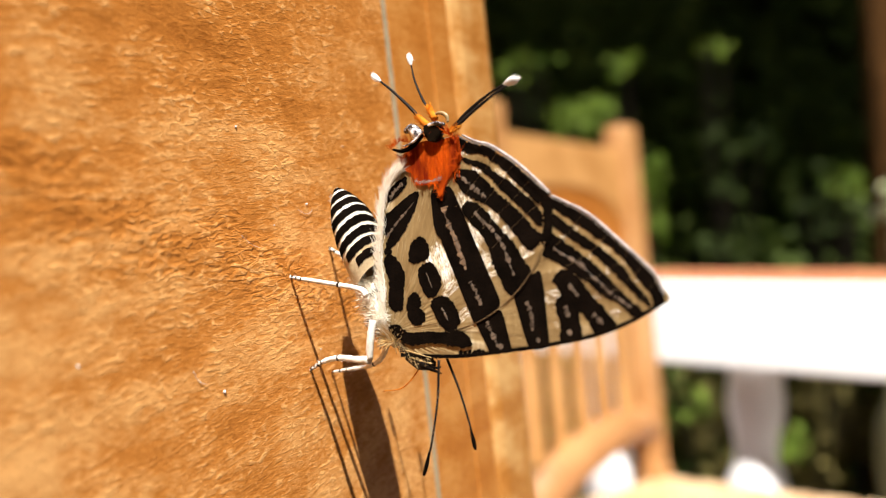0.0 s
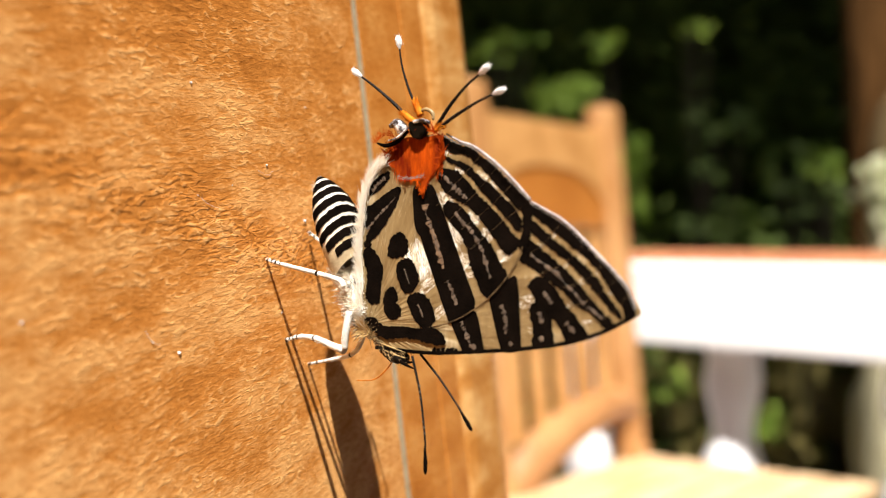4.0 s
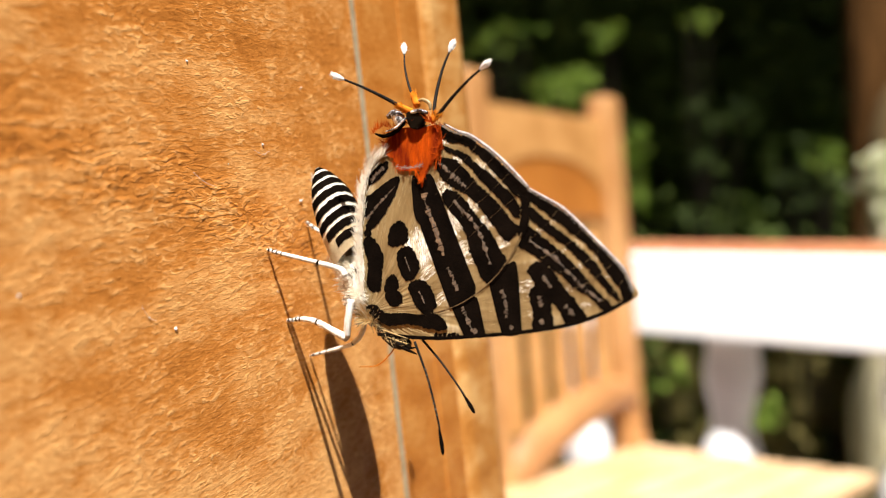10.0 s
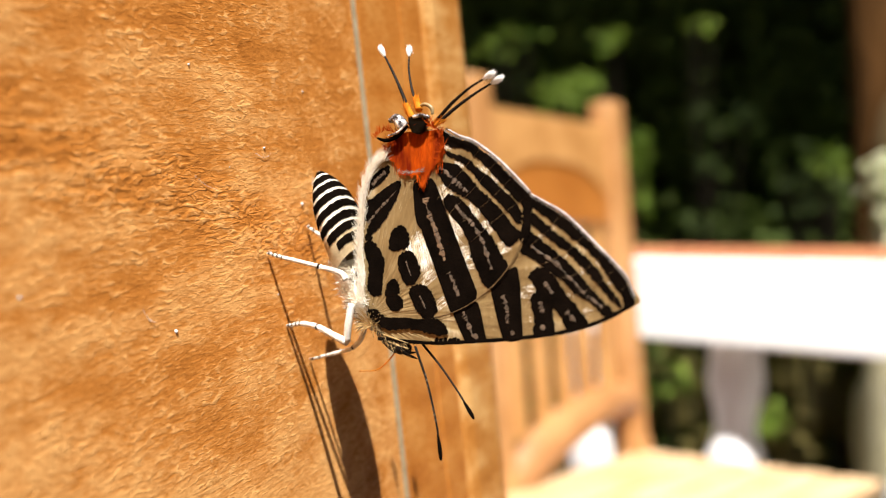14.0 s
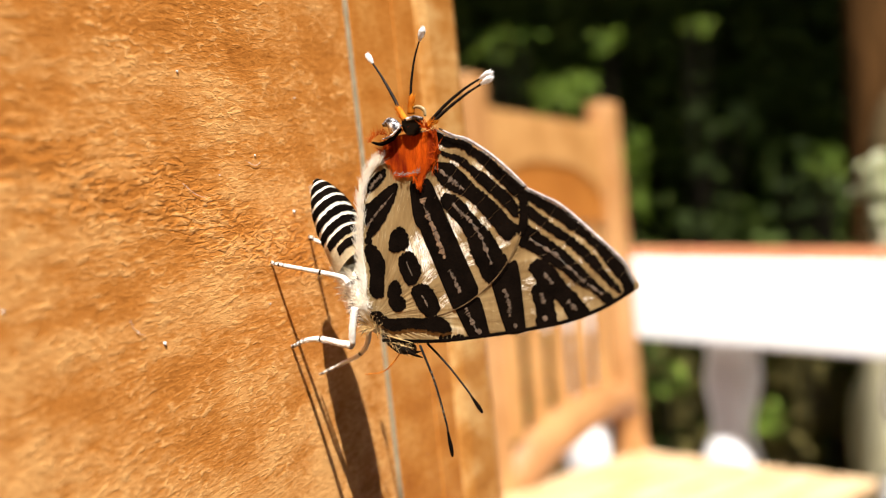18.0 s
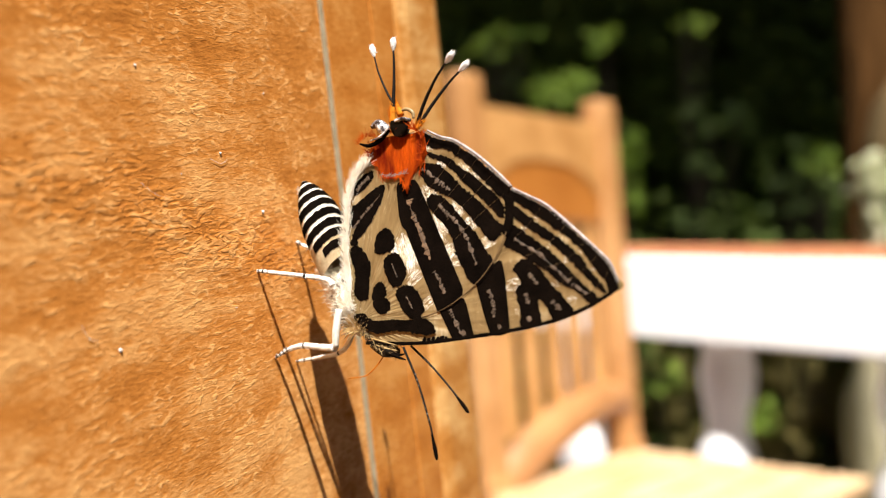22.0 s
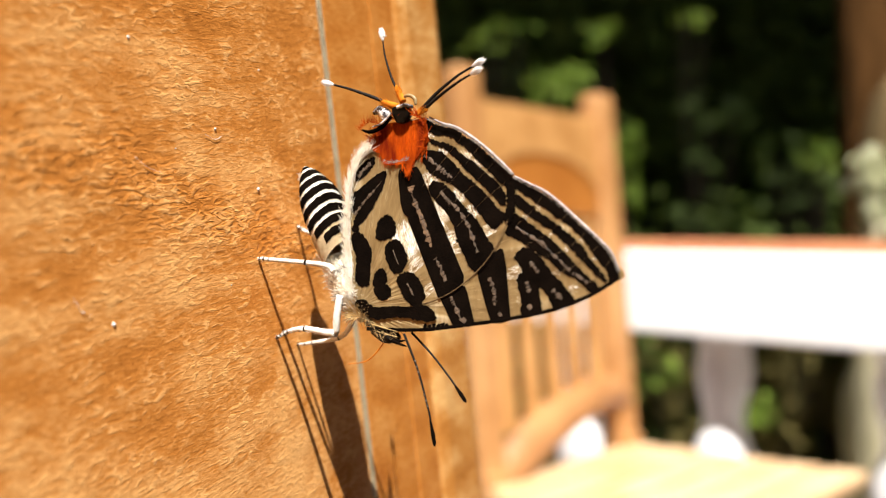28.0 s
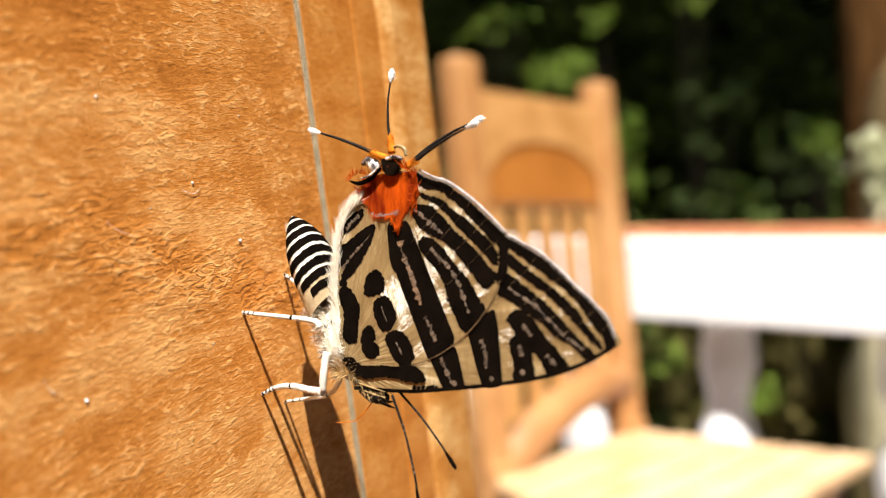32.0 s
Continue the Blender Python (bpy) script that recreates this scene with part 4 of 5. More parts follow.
# places where the scales catch the light; this sheen is painted as white streaks
sheen = []
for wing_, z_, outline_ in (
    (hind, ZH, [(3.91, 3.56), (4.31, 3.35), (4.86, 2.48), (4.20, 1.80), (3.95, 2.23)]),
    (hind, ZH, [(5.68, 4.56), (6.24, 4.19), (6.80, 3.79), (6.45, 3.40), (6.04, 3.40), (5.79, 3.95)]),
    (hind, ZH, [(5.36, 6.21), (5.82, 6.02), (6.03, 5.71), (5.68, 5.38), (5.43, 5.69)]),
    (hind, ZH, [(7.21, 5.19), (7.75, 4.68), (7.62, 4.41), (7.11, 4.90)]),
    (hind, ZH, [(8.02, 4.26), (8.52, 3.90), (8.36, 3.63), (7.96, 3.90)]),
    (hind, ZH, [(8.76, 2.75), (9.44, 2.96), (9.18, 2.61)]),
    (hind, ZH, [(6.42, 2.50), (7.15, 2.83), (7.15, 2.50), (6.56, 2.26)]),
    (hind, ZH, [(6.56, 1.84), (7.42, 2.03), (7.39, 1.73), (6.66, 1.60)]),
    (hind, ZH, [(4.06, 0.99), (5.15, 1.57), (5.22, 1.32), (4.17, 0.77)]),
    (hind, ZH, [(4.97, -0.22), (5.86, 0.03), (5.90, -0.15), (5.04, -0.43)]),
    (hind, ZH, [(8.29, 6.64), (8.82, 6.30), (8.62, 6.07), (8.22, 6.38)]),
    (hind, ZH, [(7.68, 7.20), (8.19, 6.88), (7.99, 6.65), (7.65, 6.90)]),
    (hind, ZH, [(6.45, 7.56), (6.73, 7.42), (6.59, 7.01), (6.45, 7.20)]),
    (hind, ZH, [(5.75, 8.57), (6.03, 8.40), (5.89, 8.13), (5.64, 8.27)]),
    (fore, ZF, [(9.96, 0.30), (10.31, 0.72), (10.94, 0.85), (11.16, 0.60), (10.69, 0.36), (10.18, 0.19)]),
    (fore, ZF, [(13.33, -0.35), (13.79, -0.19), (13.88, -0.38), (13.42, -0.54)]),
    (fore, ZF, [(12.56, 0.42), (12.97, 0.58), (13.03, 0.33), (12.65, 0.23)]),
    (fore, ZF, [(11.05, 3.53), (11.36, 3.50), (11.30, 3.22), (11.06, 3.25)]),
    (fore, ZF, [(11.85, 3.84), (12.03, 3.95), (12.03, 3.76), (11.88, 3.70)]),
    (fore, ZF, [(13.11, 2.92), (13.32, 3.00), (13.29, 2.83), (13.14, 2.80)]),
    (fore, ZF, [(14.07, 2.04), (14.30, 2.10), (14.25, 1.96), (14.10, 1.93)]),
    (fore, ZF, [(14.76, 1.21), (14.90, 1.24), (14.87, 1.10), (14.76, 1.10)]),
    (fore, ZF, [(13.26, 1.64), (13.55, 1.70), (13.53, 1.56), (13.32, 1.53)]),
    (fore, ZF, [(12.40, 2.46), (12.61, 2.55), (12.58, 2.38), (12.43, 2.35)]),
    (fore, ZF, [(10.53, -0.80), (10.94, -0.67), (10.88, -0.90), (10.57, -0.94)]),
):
    sheen.append((wing_, z_, outline_))

# orange patch and lobe at the hindwing's rear corner
PATCH = [(1.75, 8.12), (2.06, 7.69), (2.52, 7.45), (2.75, 6.91), (3.28, 6.76), (4.08, 6.74), (4.20, 6.28), (4.33, 5.80), (4.45, 6.28), (4.62, 6.74), (5.11, 7.26), (5.54, 7.73), (5.61, 8.33), (5.39, 9.14), (4.31, 9.09), (3.20, 9.17), (2.29, 8.85)]
patch = part("orange_patch", slab(PATCH, 0.10, MM, 0.04, 4, bend), M_ORANGE, butterfly, "orange scaled patch at the tail end")
rng = random.Random(5)


def hairs(name, parent, spec, material, label=""):
    """Fine tapered hairs: rows of (root, direction, length, thickness), in millimetres."""
    verts, faces = [], []
    for p, d, ln, th in spec:
        p, d = Vector(p), Vector(d).normalized()
        s = d.cross(Vector((rng.uniform(-0.3, 0.3), rng.uniform(-0.3, 0.3), 1))).normalized() * th * 1.1
        k = len(verts)
        sag = s * rng.uniform(-1.5, 1.5)
        mid = p + d * ln * 0.55 + sag
        for q in (p + s, p - s, mid - s * 0.75, mid + s * 0.75, p + d * ln + sag * 2.2):
            verts.append(q * MM)
        faces += [(k, k + 1, k + 2, k + 3), (k + 3, k + 2, k + 4)]
    me = bpy.data.meshes.new(name)
    me.from_pydata(verts, [], faces)
    me.materials.append(material)
    ob = new(name, me)
    ob.parent = parent
    ob["kind"] = "stuff"
    if label:
        ob["label"] = label
    return ob


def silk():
    """The satin's sheen painted as streaks: bright bundles at the folds, fainter ones that fan out over the cream."""
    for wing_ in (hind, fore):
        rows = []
        for w_, z_, outline_ in sheen:
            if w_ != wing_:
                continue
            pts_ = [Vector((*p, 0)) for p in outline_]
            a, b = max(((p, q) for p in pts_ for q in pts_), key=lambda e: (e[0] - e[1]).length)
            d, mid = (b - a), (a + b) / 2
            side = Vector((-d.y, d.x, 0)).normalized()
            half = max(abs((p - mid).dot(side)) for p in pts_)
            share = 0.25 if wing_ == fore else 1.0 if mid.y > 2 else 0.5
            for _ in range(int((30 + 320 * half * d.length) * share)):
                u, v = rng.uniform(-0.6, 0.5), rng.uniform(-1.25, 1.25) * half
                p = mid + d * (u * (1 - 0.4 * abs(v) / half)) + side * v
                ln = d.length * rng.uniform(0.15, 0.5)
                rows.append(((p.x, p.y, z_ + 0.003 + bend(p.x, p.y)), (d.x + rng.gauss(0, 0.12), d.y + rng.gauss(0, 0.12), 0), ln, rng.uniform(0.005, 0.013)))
        hairs("sheen", wing_, rows, M_SHEEN, "sheen painted as bright streaks of scales")
    for wing_, z_, outline_, n_ in ((hind, ZH, HIND, 700), (fore, ZF, FORE, 380)):
        ring = [Vector((*p, 0)) for p in outline_]
        rows = []
        while len(rows) < n_:
            p = Vector((rng.uniform(0, 16), rng.uniform(-2.4, 9), 0))
            inside = False
            for k, a in enumerate(ring):
                b = ring[k - 1]
                if (a.y > p.y) != (b.y > p.y) and p.x < (b.x - a.x) * (p.y - a.y) / (b.y - a.y) + a.x:
                    inside = not inside
            d = p - Vector((0.60, -1.18, 0))
            if inside and d.length > 1.0 and noise.noise(Vector((math.atan2(d.y, d.x) * 7, d.length * 0.25, 3.0))) > rng.uniform(-0.25, 0.45):
                ln = min(rng.uniform(0.3, 1.1), 0.4 * d.length)
                q = p - d.normalized() * ln
                rows.append(((q.x, q.y, z_ + 0.002 + bend(q.x, q.y)), (d.x + rng.gauss(0, 0.05) * d.length, d.y + rng.gauss(0, 0.05) * d.length, 0), ln, rng.uniform(0.006, 0.016)))
        hairs("silk", wing_, rows, M_SILK)


silk()


def along(points, n):
    line = smooth_line([(*p, 0) for p in points], 12)
    return [line[rng.randrange(len(line))] for _ in range(n)]


spec = []
for p in along([(1.98, 8.11), (2.37, 8.78), (3.35, 9.28), (4.60, 9.44), (5.39, 9.08), (5.61, 8.27), (5.47, 7.25)], 170):
    a = rng.gauss(1.9, 0.7)
    spec.append(((p.x, p.y, rng.uniform(0.1, 0.45)), (math.cos(a), math.sin(a), rng.uniform(-0.3, 0.6)), rng.uniform(0.3, 0.8), 0.022))
for p in along([(2.67, 7.00), (3.95, 6.83), (4.30, 6.35), (4.75, 6.85)], 80):
    spec.append(((p.x, p.y, 0.3), (rng.gauss(0.1, 0.25), -1, rng.uniform(0, 0.2)), rng.uniform(0.2, 0.5), 0.014))
for p in along([(2.56, 8.46), (3.87, 8.69), (5.15, 8.15)], 420):
    spec.append(((p.x + rng.uniform(-0.5, 0.5), p.y + rng.uniform(-1.05, 0.4), 0.15), (rng.gauss(0, 0.22), -1, 0.08), rng.uniform(0.3, 0.8), 0.016))
for p in along([(1.13, 8.93), (1.44, 9.22), (1.91, 9.32), (2.37, 9.22)], 60):
    a = rng.gauss(1.7, 0.4)
    spec.append(((p.x, p.y, rng.uniform(0.1, 0.4)), (math.cos(a), math.sin(a), rng.uniform(-0.1, 0.3)), rng.uniform(0.25, 0.6), 0.013))
hairs("orange_hairs", butterfly, spec, M_ORANGE)
spec = []
for p in along([(2.70, 7.02), (3.20, 6.92), (3.80, 6.96), (4.30, 6.98)], 46):
    spec.append(((p.x + rng.uniform(-0.1, 0.1), p.y + rng.uniform(-0.06, 0.06), 0.26), (1, rng.gauss(0, 0.4), 0.1), rng.uniform(0.12, 0.3), 0.016))
hairs("grey_hairs", butterfly, spec, M_GREYFUR, "grey scales on the orange patch")
lobe = part("tail_lobe", slab([(3.65, 9.94), (4.53, 9.87), (4.68, 9.43), (4.31, 9.03), (3.87, 9.06), (3.61, 9.51)], 0.34, MM, 0.16, 4), M_EYE, butterfly, "black shiny lobe", True)
part("lobe_rim", tube([(3.90, 9.92, 0.50), (4.41, 9.94, 0.50), (4.92, 9.81, 0.50)], [0.10, 0.13, 0.10], 8, 6, MM), M_METAL, butterfly, "silvery rim of the lobe", True)
part("lobe_rim", tube([(3.60, 10.52, -0.30), (4.12, 10.69, -0.30), (4.56, 10.47, -0.30), (4.64, 10.09, -0.30)], [0.06, 0.10, 0.12, 0.07], 10, 6, MM), M_CREAM, butterfly, "pale rim of the far lobe", True)
part("lobe_curl", tube([(1.45, 8.92, 0.45), (2.07, 8.75, 0.45), (2.83, 8.95, 0.45), (3.50, 9.46, 0.45)], [0.05, 0.12, 0.14, 0.07], 8, 6, MM), M_BLACK, butterfly, "", True)
part("lobe_curl", tube([(2.25, 8.98, 0.60), (2.93, 9.12, 0.60), (3.60, 9.62, 0.60)], [0.03, 0.08, 0.04], 8, 6, MM), M_METAL, butterfly, "", True)
part("lobe_curl", tube([(2.19, 9.83, 0.30), (2.65, 9.92, 0.30), (3.03, 9.58, 0.30), (3.25, 9.25, 0.30)], [0.12, 0.30, 0.36, 0.12], 12, 6, MM), M_METAL, butterfly, "silvery curled lobe", True)

# body
thorax_pts = [(-1.52, 1.82, -0.70), (-0.94, 0.69, -0.70), (-0.28, -0.61, -0.70), (0.61, -1.82, -0.70)]
thorax = part("thorax", tube(thorax_pts, [0.55, 0.82, 0.9, 0.78, 0.5], 18, 6, MM), M_FUR, butterfly, "thorax with shaggy cream hair", True)
spec, spec2 = [], []
spec3 = []
for _ in range(3200):
    k = rng.random()
    p = Vector(thorax_pts[0]).lerp(Vector(thorax_pts[3]), k)
    a = rng.uniform(0, 2 * math.pi)
    d = Vector((math.cos(a), 0.25 * math.cos(a), math.sin(a)))
    lock = noise.noise_vector(Vector(p) * 0.9 + d * 0.8)
    lean = d * 0.75 + Vector((lock.x - 0.15, lock.y + 0.15, lock.z * 0.6)) * 1.1 + Vector((rng.gauss(0, 0.22), rng.gauss(0, 0.22), rng.gauss(0, 0.2)))
    row = (p + d * rng.uniform(0.6, 0.86), lean, rng.uniform(0.35, 0.8), 0.02)
    clump = noise.noise(Vector(p) * 1.3 + d * 1.6)
    if clump > 0.42:
        spec2.append(row)
    elif k > 0.72 + 0.2 * rng.random():
        spec3.append(row)
    else:
        spec.append(row)
hairs("yellow_fur", butterfly, spec3, M_YFUR, "yellowish hair under the thorax")
hairs("dark_fur", butterfly, spec2, M_DARKFUR, "dark tufts in the hair")
hairs("body_fur", butterfly, spec, M_FUR, "shaggy cream hair")
spec = []
edge = smooth_line([(*p, 0) for p in [(-0.00, -0.49), (0.16, 1.14), (0.00, 2.77), (0.17, 4.55), (0.41, 6.17), (0.97, 7.33), (1.75, 8.00)]], 14)
for _ in range(1300):
    k = rng.randrange(len(edge) - 1)
    p, d = edge[k], (edge[k + 1] - edge[k]).normalized()
    outward = Vector((-d.y, d.x, 0))
    spec.append((p + outward * rng.uniform(-0.30, 0.12) + Vector((0, 0, rng.uniform(0.14, 0.42))), d + outward * rng.gauss(0.38, 0.35) + Vector((0, 0, rng.uniform(-0.05, 0.35))), rng.uniform(0.3, 0.85), 0.012))
part("inner_margin", tube([(-0.04, -0.32, 0.05), (0.20, 1.31, 0.05), (0.04, 2.93, 0.05), (0.17, 4.65, 0.05), (0.41, 6.13, 0.05), (1.00, 7.26, 0.05), (1.79, 7.99, 0.05)], [0.03, 0.06, 0.07, 0.06, 0.05, 0.03], 10, 8, MM), M_FUR, hind, "downy white inner margin", True)
hairs("wing_fringe", butterfly, spec, M_FUR, "long white hairs on the inner wing margin")

spec = []
for p in along([(5.57, 9.09), (6.48, 8.61), (7.31, 8.35), (8.65, 7.39), (9.72, 6.40), (10.61, 5.60)], 520):
    a = rng.gauss(0.9, 0.35)
    spec.append(((p.x, p.y, 0.19 + rng.uniform(-0.05, 0.05)), (math.cos(a), math.sin(a), rng.uniform(-0.1, 0.3)), rng.uniform(0.05, 0.15), 0.016))
hairs("edge_fringe", hind, spec, M_GREYFUR, "grey scale fringe")
spec = []
for p in along([(10.61, 5.43), (11.51, 4.92), (12.51, 4.31), (13.98, 2.95), (15.12, 1.87), (15.60, 1.31), (15.98, 0.44)], 520):
    a = rng.gauss(0.8, 0.35)
    spec.append(((p.x, p.y, -0.02 + rng.uniform(-0.05, 0.05)), (math.cos(a), math.sin(a), rng.uniform(-0.1, 0.3)), rng.uniform(0.05, 0.13), 0.016))
hairs("edge_fringe", fore, spec, M_GREYFUR, "grey scale fringe")

# tubes added to stand for the pale highlight along the wing's outer edge
part("edge_highlight", tube([(5.68, 9.22, 0.0), (6.56, 8.74, 0.0), (7.41, 8.42, 0.0), (8.72, 7.49, 0.0), (9.80, 6.50, 0.0), (10.66, 5.62, 0.0)], [0.05, 0.085, 0.09, 0.085, 0.06], 8, 8, MM), M_RIM, hind, "pale highlight on the wing edge, added as a rim", True)
part("edge_highlight", tube([(10.62, 5.55, -0.08), (11.60, 5.02, -0.08), (12.60, 4.42, -0.08), (14.08, 3.04, -0.08), (15.22, 1.93, -0.08), (15.72, 1.36, -0.08), (16.06, 0.46, -0.08)], [0.06, 0.085, 0.09, 0.07, 0.04], 8, 8, MM), M_RIM, fore, "pale highlight on the wing edge, added as a rim", True)

AX0, AX1 = Vector((-1.12, 1.93, -0.50)), Vector((-3.03, 7.20, 0.15))
axis = AX1 - AX0
turn = axis.normalized().to_track_quat("Z", "Y").to_matrix().to_4x4()
prof = [(0.0, 0.95), (0.12, 1.08), (0.3, 1.12), (0.5, 1.10), (0.68, 0.98), (0.82, 0.74), (0.92, 0.48), (1.0, 0.14)]


def girth(s):
    for (a, ra), (b, rb) in zip(prof, prof[1:]):
        if s <= b:
            return ra + (rb - ra) * (s - a) / (b - a)
    return prof[-1][1]


LEFT = (Vector((-1, 0, 0)) - axis.normalized() * axis.normalized().x * -1).normalized()


def on_abdomen(s, a, out=1.0):
    """A point of the abdomen's skin, in millimetres: s along it, a round it."""
    d = turn.to_3x3() @ Vector((math.cos(a), math.sin(a), 0))
    off = d * girth(s) * out
    off.z *= 1.9 if off.z < 0 else 1.15
    wob = noise.noise(Vector((math.cos(a) * 2, math.sin(a) * 2, s * 12))) * 0.03
    return AX0 + axis * s + off * (1 + wob) + axis.normalized() * off.x * 0.62 * (1 - 0.5 * s)


def abdomen_band(s0, s1, out, reach, name, material):
    """A ring of scales with ragged edges; reach: how far round to the belly it goes."""
    bm = bmesh.new()
    cols = []
    for k in range(73):
        a = 2 * math.pi * k / 72
        rag0, rag1 = (0.0, 0.0) if reach > 2 else (rng.uniform(-0.007, 0.007), rng.uniform(-0.007, 0.007))
        if k == 72:
            cols.append(cols[0])
        else:
            cols.append([bm.verts.new(on_abdomen(min(s0 + rag0 + (s1 + rag1 - s0 - rag0) * j / 4, 1.0), a, out) * MM) for j in range(5)])
    for k in range(72):
        d = turn.to_3x3() @ Vector((math.cos(2 * math.pi * (k + 0.5) / 72), math.sin(2 * math.pi * (k + 0.5) / 72), 0))
        if d.dot(LEFT) > reach + rng.uniform(-0.06, 0.06):
            continue
        for j in range(4):
            bm.faces.new((cols[k][j], cols[k + 1][j], cols[k + 1][j + 1], cols[k][j + 1]))
    bmesh.ops.delete(bm, geom=[v for v in bm.verts if not v.link_faces], context="VERTS")
    bmesh.ops.recalc_face_normals(bm, faces=bm.faces[:])
    part(name, bm, material, butterfly, "", True)


for k in range(10):
    abdomen_band(k * 0.1, k * 0.1 + 0.1, 1.0, 9.0, "abdomen_segment", M_ABTAN if k < 3 else M_ABWHITE)
for s_, reach in ((0.13, -0.25), (0.25, 0.15), (0.375, 0.55), (0.505, 0.78), (0.635, 0.86), (0.76, 0.90), (0.872, 0.92)):
    abdomen_band(s_ - 0.043, s_ + 0.043, 1.025, reach, "abdomen_ring", M_BLACK)
abdomen_band(0.945, 1.0, 1.04, 1.5, "abdomen_tip", M_BLACK)

spec = []
for k in range(420):
    s = rng.uniform(0.02, 0.9) if k < 330 else rng.uniform(0.88, 0.95)
    a = rng.uniform(0, 2 * math.pi)
    d = turn.to_3x3() @ Vector((math.cos(a), math.sin(a), 0))
    if d.dot(LEFT) < (0.55 if k < 330 else 0.0):
        continue
    p = on_abdomen(s, a)
    spec.append((p, axis.normalized() + d * rng.uniform(0.1, 0.5), rng.uniform(0.15, 0.35), 0.007))
hairs("abdomen_hair", butterfly, spec, M_FUR, "fine cream hair")

head = part("head", tube([(1.36, -2.42, -0.55), (2.14, -2.82, -0.55), (2.91, -3.02, -0.55)], [0.42, 0.50, 0.26], 16, 6, MM), M_HEAD, butterfly, "dark head with cream hair", True)
eye = bmesh.new()
bmesh.ops.create_uvsphere(eye, u_segments=20, v_segments=14, radius=0.30 * MM, matrix=Matrix.Translation(Vector((2.53, -2.98, -0.20)) * MM))
part("eye", eye, M_EYE, head, "", True)
spec = []
for p in along([(0.56, -1.31), (1.12, -1.99), (1.98, -2.58), (2.82, -2.84)], 900):
    a = rng.gauss(-0.75, 0.5)
    spec.append(((p.x + rng.uniform(-0.2, 0.2), p.y + rng.uniform(-0.25, 0.35), rng.uniform(-0.6, 0.05)), (math.cos(a), math.sin(a), rng.uniform(-0.2, 0.45)), rng.uniform(0.25, 0.6), 0.016))
hairs("head_fur", head, spec[::3], M_YFUR)
hairs("dark_fur", head, [r for k, r in enumerate(spec) if k % 3], M_HEAD)
for pts_ in ([(1.45, -2.16, 0.02), (2.30, -2.36, 0.02), (3.21, -2.56, 0.02)], [(1.51, -2.48, 0.00), (2.36, -2.71, -0.00), (3.20, -2.87, -0.00)]):
    part("head_stripe", tube(pts_, [0.02, 0.04, 0.02], 6, 5, MM), M_YFUR, head, "cream stripe", True)
part("palp", tube([(2.96, -3.06, 0.20), (3.56, -3.26, 0.20), (3.93, -3.36, 0.20)], [0.11, 0.08, 0.03], 8, 5, MM), M_BLACK, head, "", True)
part("palp", tube([(2.69, -3.00, -0.20), (3.22, -3.12, -0.20), (3.63, -3.06, -0.20)], [0.11, 0.08, 0.03], 8, 5, MM), M_BLACK, head, "", True)

part("proboscis", tube([(2.10, -3.05, -0.50), (1.60, -3.70, -0.42), (0.70, -4.35, -0.50), (-0.80, -4.60, -0.80)], [0.045, 0.04, 0.03, 0.02], 8, 7, MM), M_AMBER, head, "thin amber proboscis", True)

# legs: white with dark rings, feet on the board
def leg(points, radii, rings=(0.5, 0.80, 0.87, 0.93, 0.985)):
    base = Vector(points[0])
    points = [Vector(p) - base for p in points]
    ob = part("leg", tube(points, radii, 10, 6, MM), M_LEG, butterfly, "white leg with black rings", True)
    ob.matrix_basis = Matrix.Translation(base * MM)
    line = smooth_line(points, 8)
    n = len(line)
    for s in rings:
        k = min(int(s * (n - 1)), n - 2)
        p, d = line[k], (line[k + 1] - line[k]).normalized()
        r = radii[-1] + (radii[0] - radii[-1]) * (1 - s) + 0.02
        bm = tube([p - d * 0.07, p, p + d * 0.07], [r * 0.95, r * 1.05, r * 0.95], 10, 2, MM)
        part("leg_ring", bm, M_BLACK, ob, "", True)
    rows = []
    for _ in range(26 * len(points)):
        k = rng.randrange(n - 1)
        p, d = line[k], (line[k + 1] - line[k]).normalized()
        r = radii[-1] + (radii[0] - radii[-1]) * (1 - k / n)
        out = Vector((rng.gauss(0, 1), rng.gauss(0, 1), rng.gauss(0, 1)))
        out = (out - d * out.dot(d)).normalized()
        rows.append((p + out * r * 0.85, d * 1.2 + out * rng.uniform(0.3, 0.8), rng.uniform(0.10, 0.24), 0.014))
    hairs("leg_scales", ob, rows, M_FUR)
    return ob


middle_leg = leg([(-0.68, 0.89, 0.60), (-1.06, 1.28, 0.60), (-2.35, 1.65, 1.00), (-4.50, 2.12, 1.45), (-5.80, 2.41, 1.56)], [0.19, 0.17, 0.14, 0.12, 0.07])
leg([(-2.34, 2.75, -1.20), (-3.35, 3.19, -1.60), (-4.84, 3.51, -2.10), (-6.15, 4.06, -2.49)], [0.17, 0.15, 0.12, 0.07])
leg([(-0.35, -0.47, 0.50), (-0.52, -1.61, 0.60), (-0.68, -2.67, 0.50)], [0.20, 0.22, 0.18], ())
fore_leg = leg([(-0.72, -2.70, 0.50), (-1.79, -2.39, 0.35), (-3.11, -1.95, 0.20), (-4.42, -1.83, 0.05), (-5.70, -2.01, -0.04)], [0.24, 0.20, 0.17, 0.14, 0.09])
far_leg = leg([(-0.42, -1.58, -1.00), (-1.05, -2.66, -1.40), (-1.84, -3.35, -1.60), (-3.39, -3.84, -1.90), (-5.74, -4.48, -2.19)], [0.17, 0.15, 0.13, 0.12, 0.07])

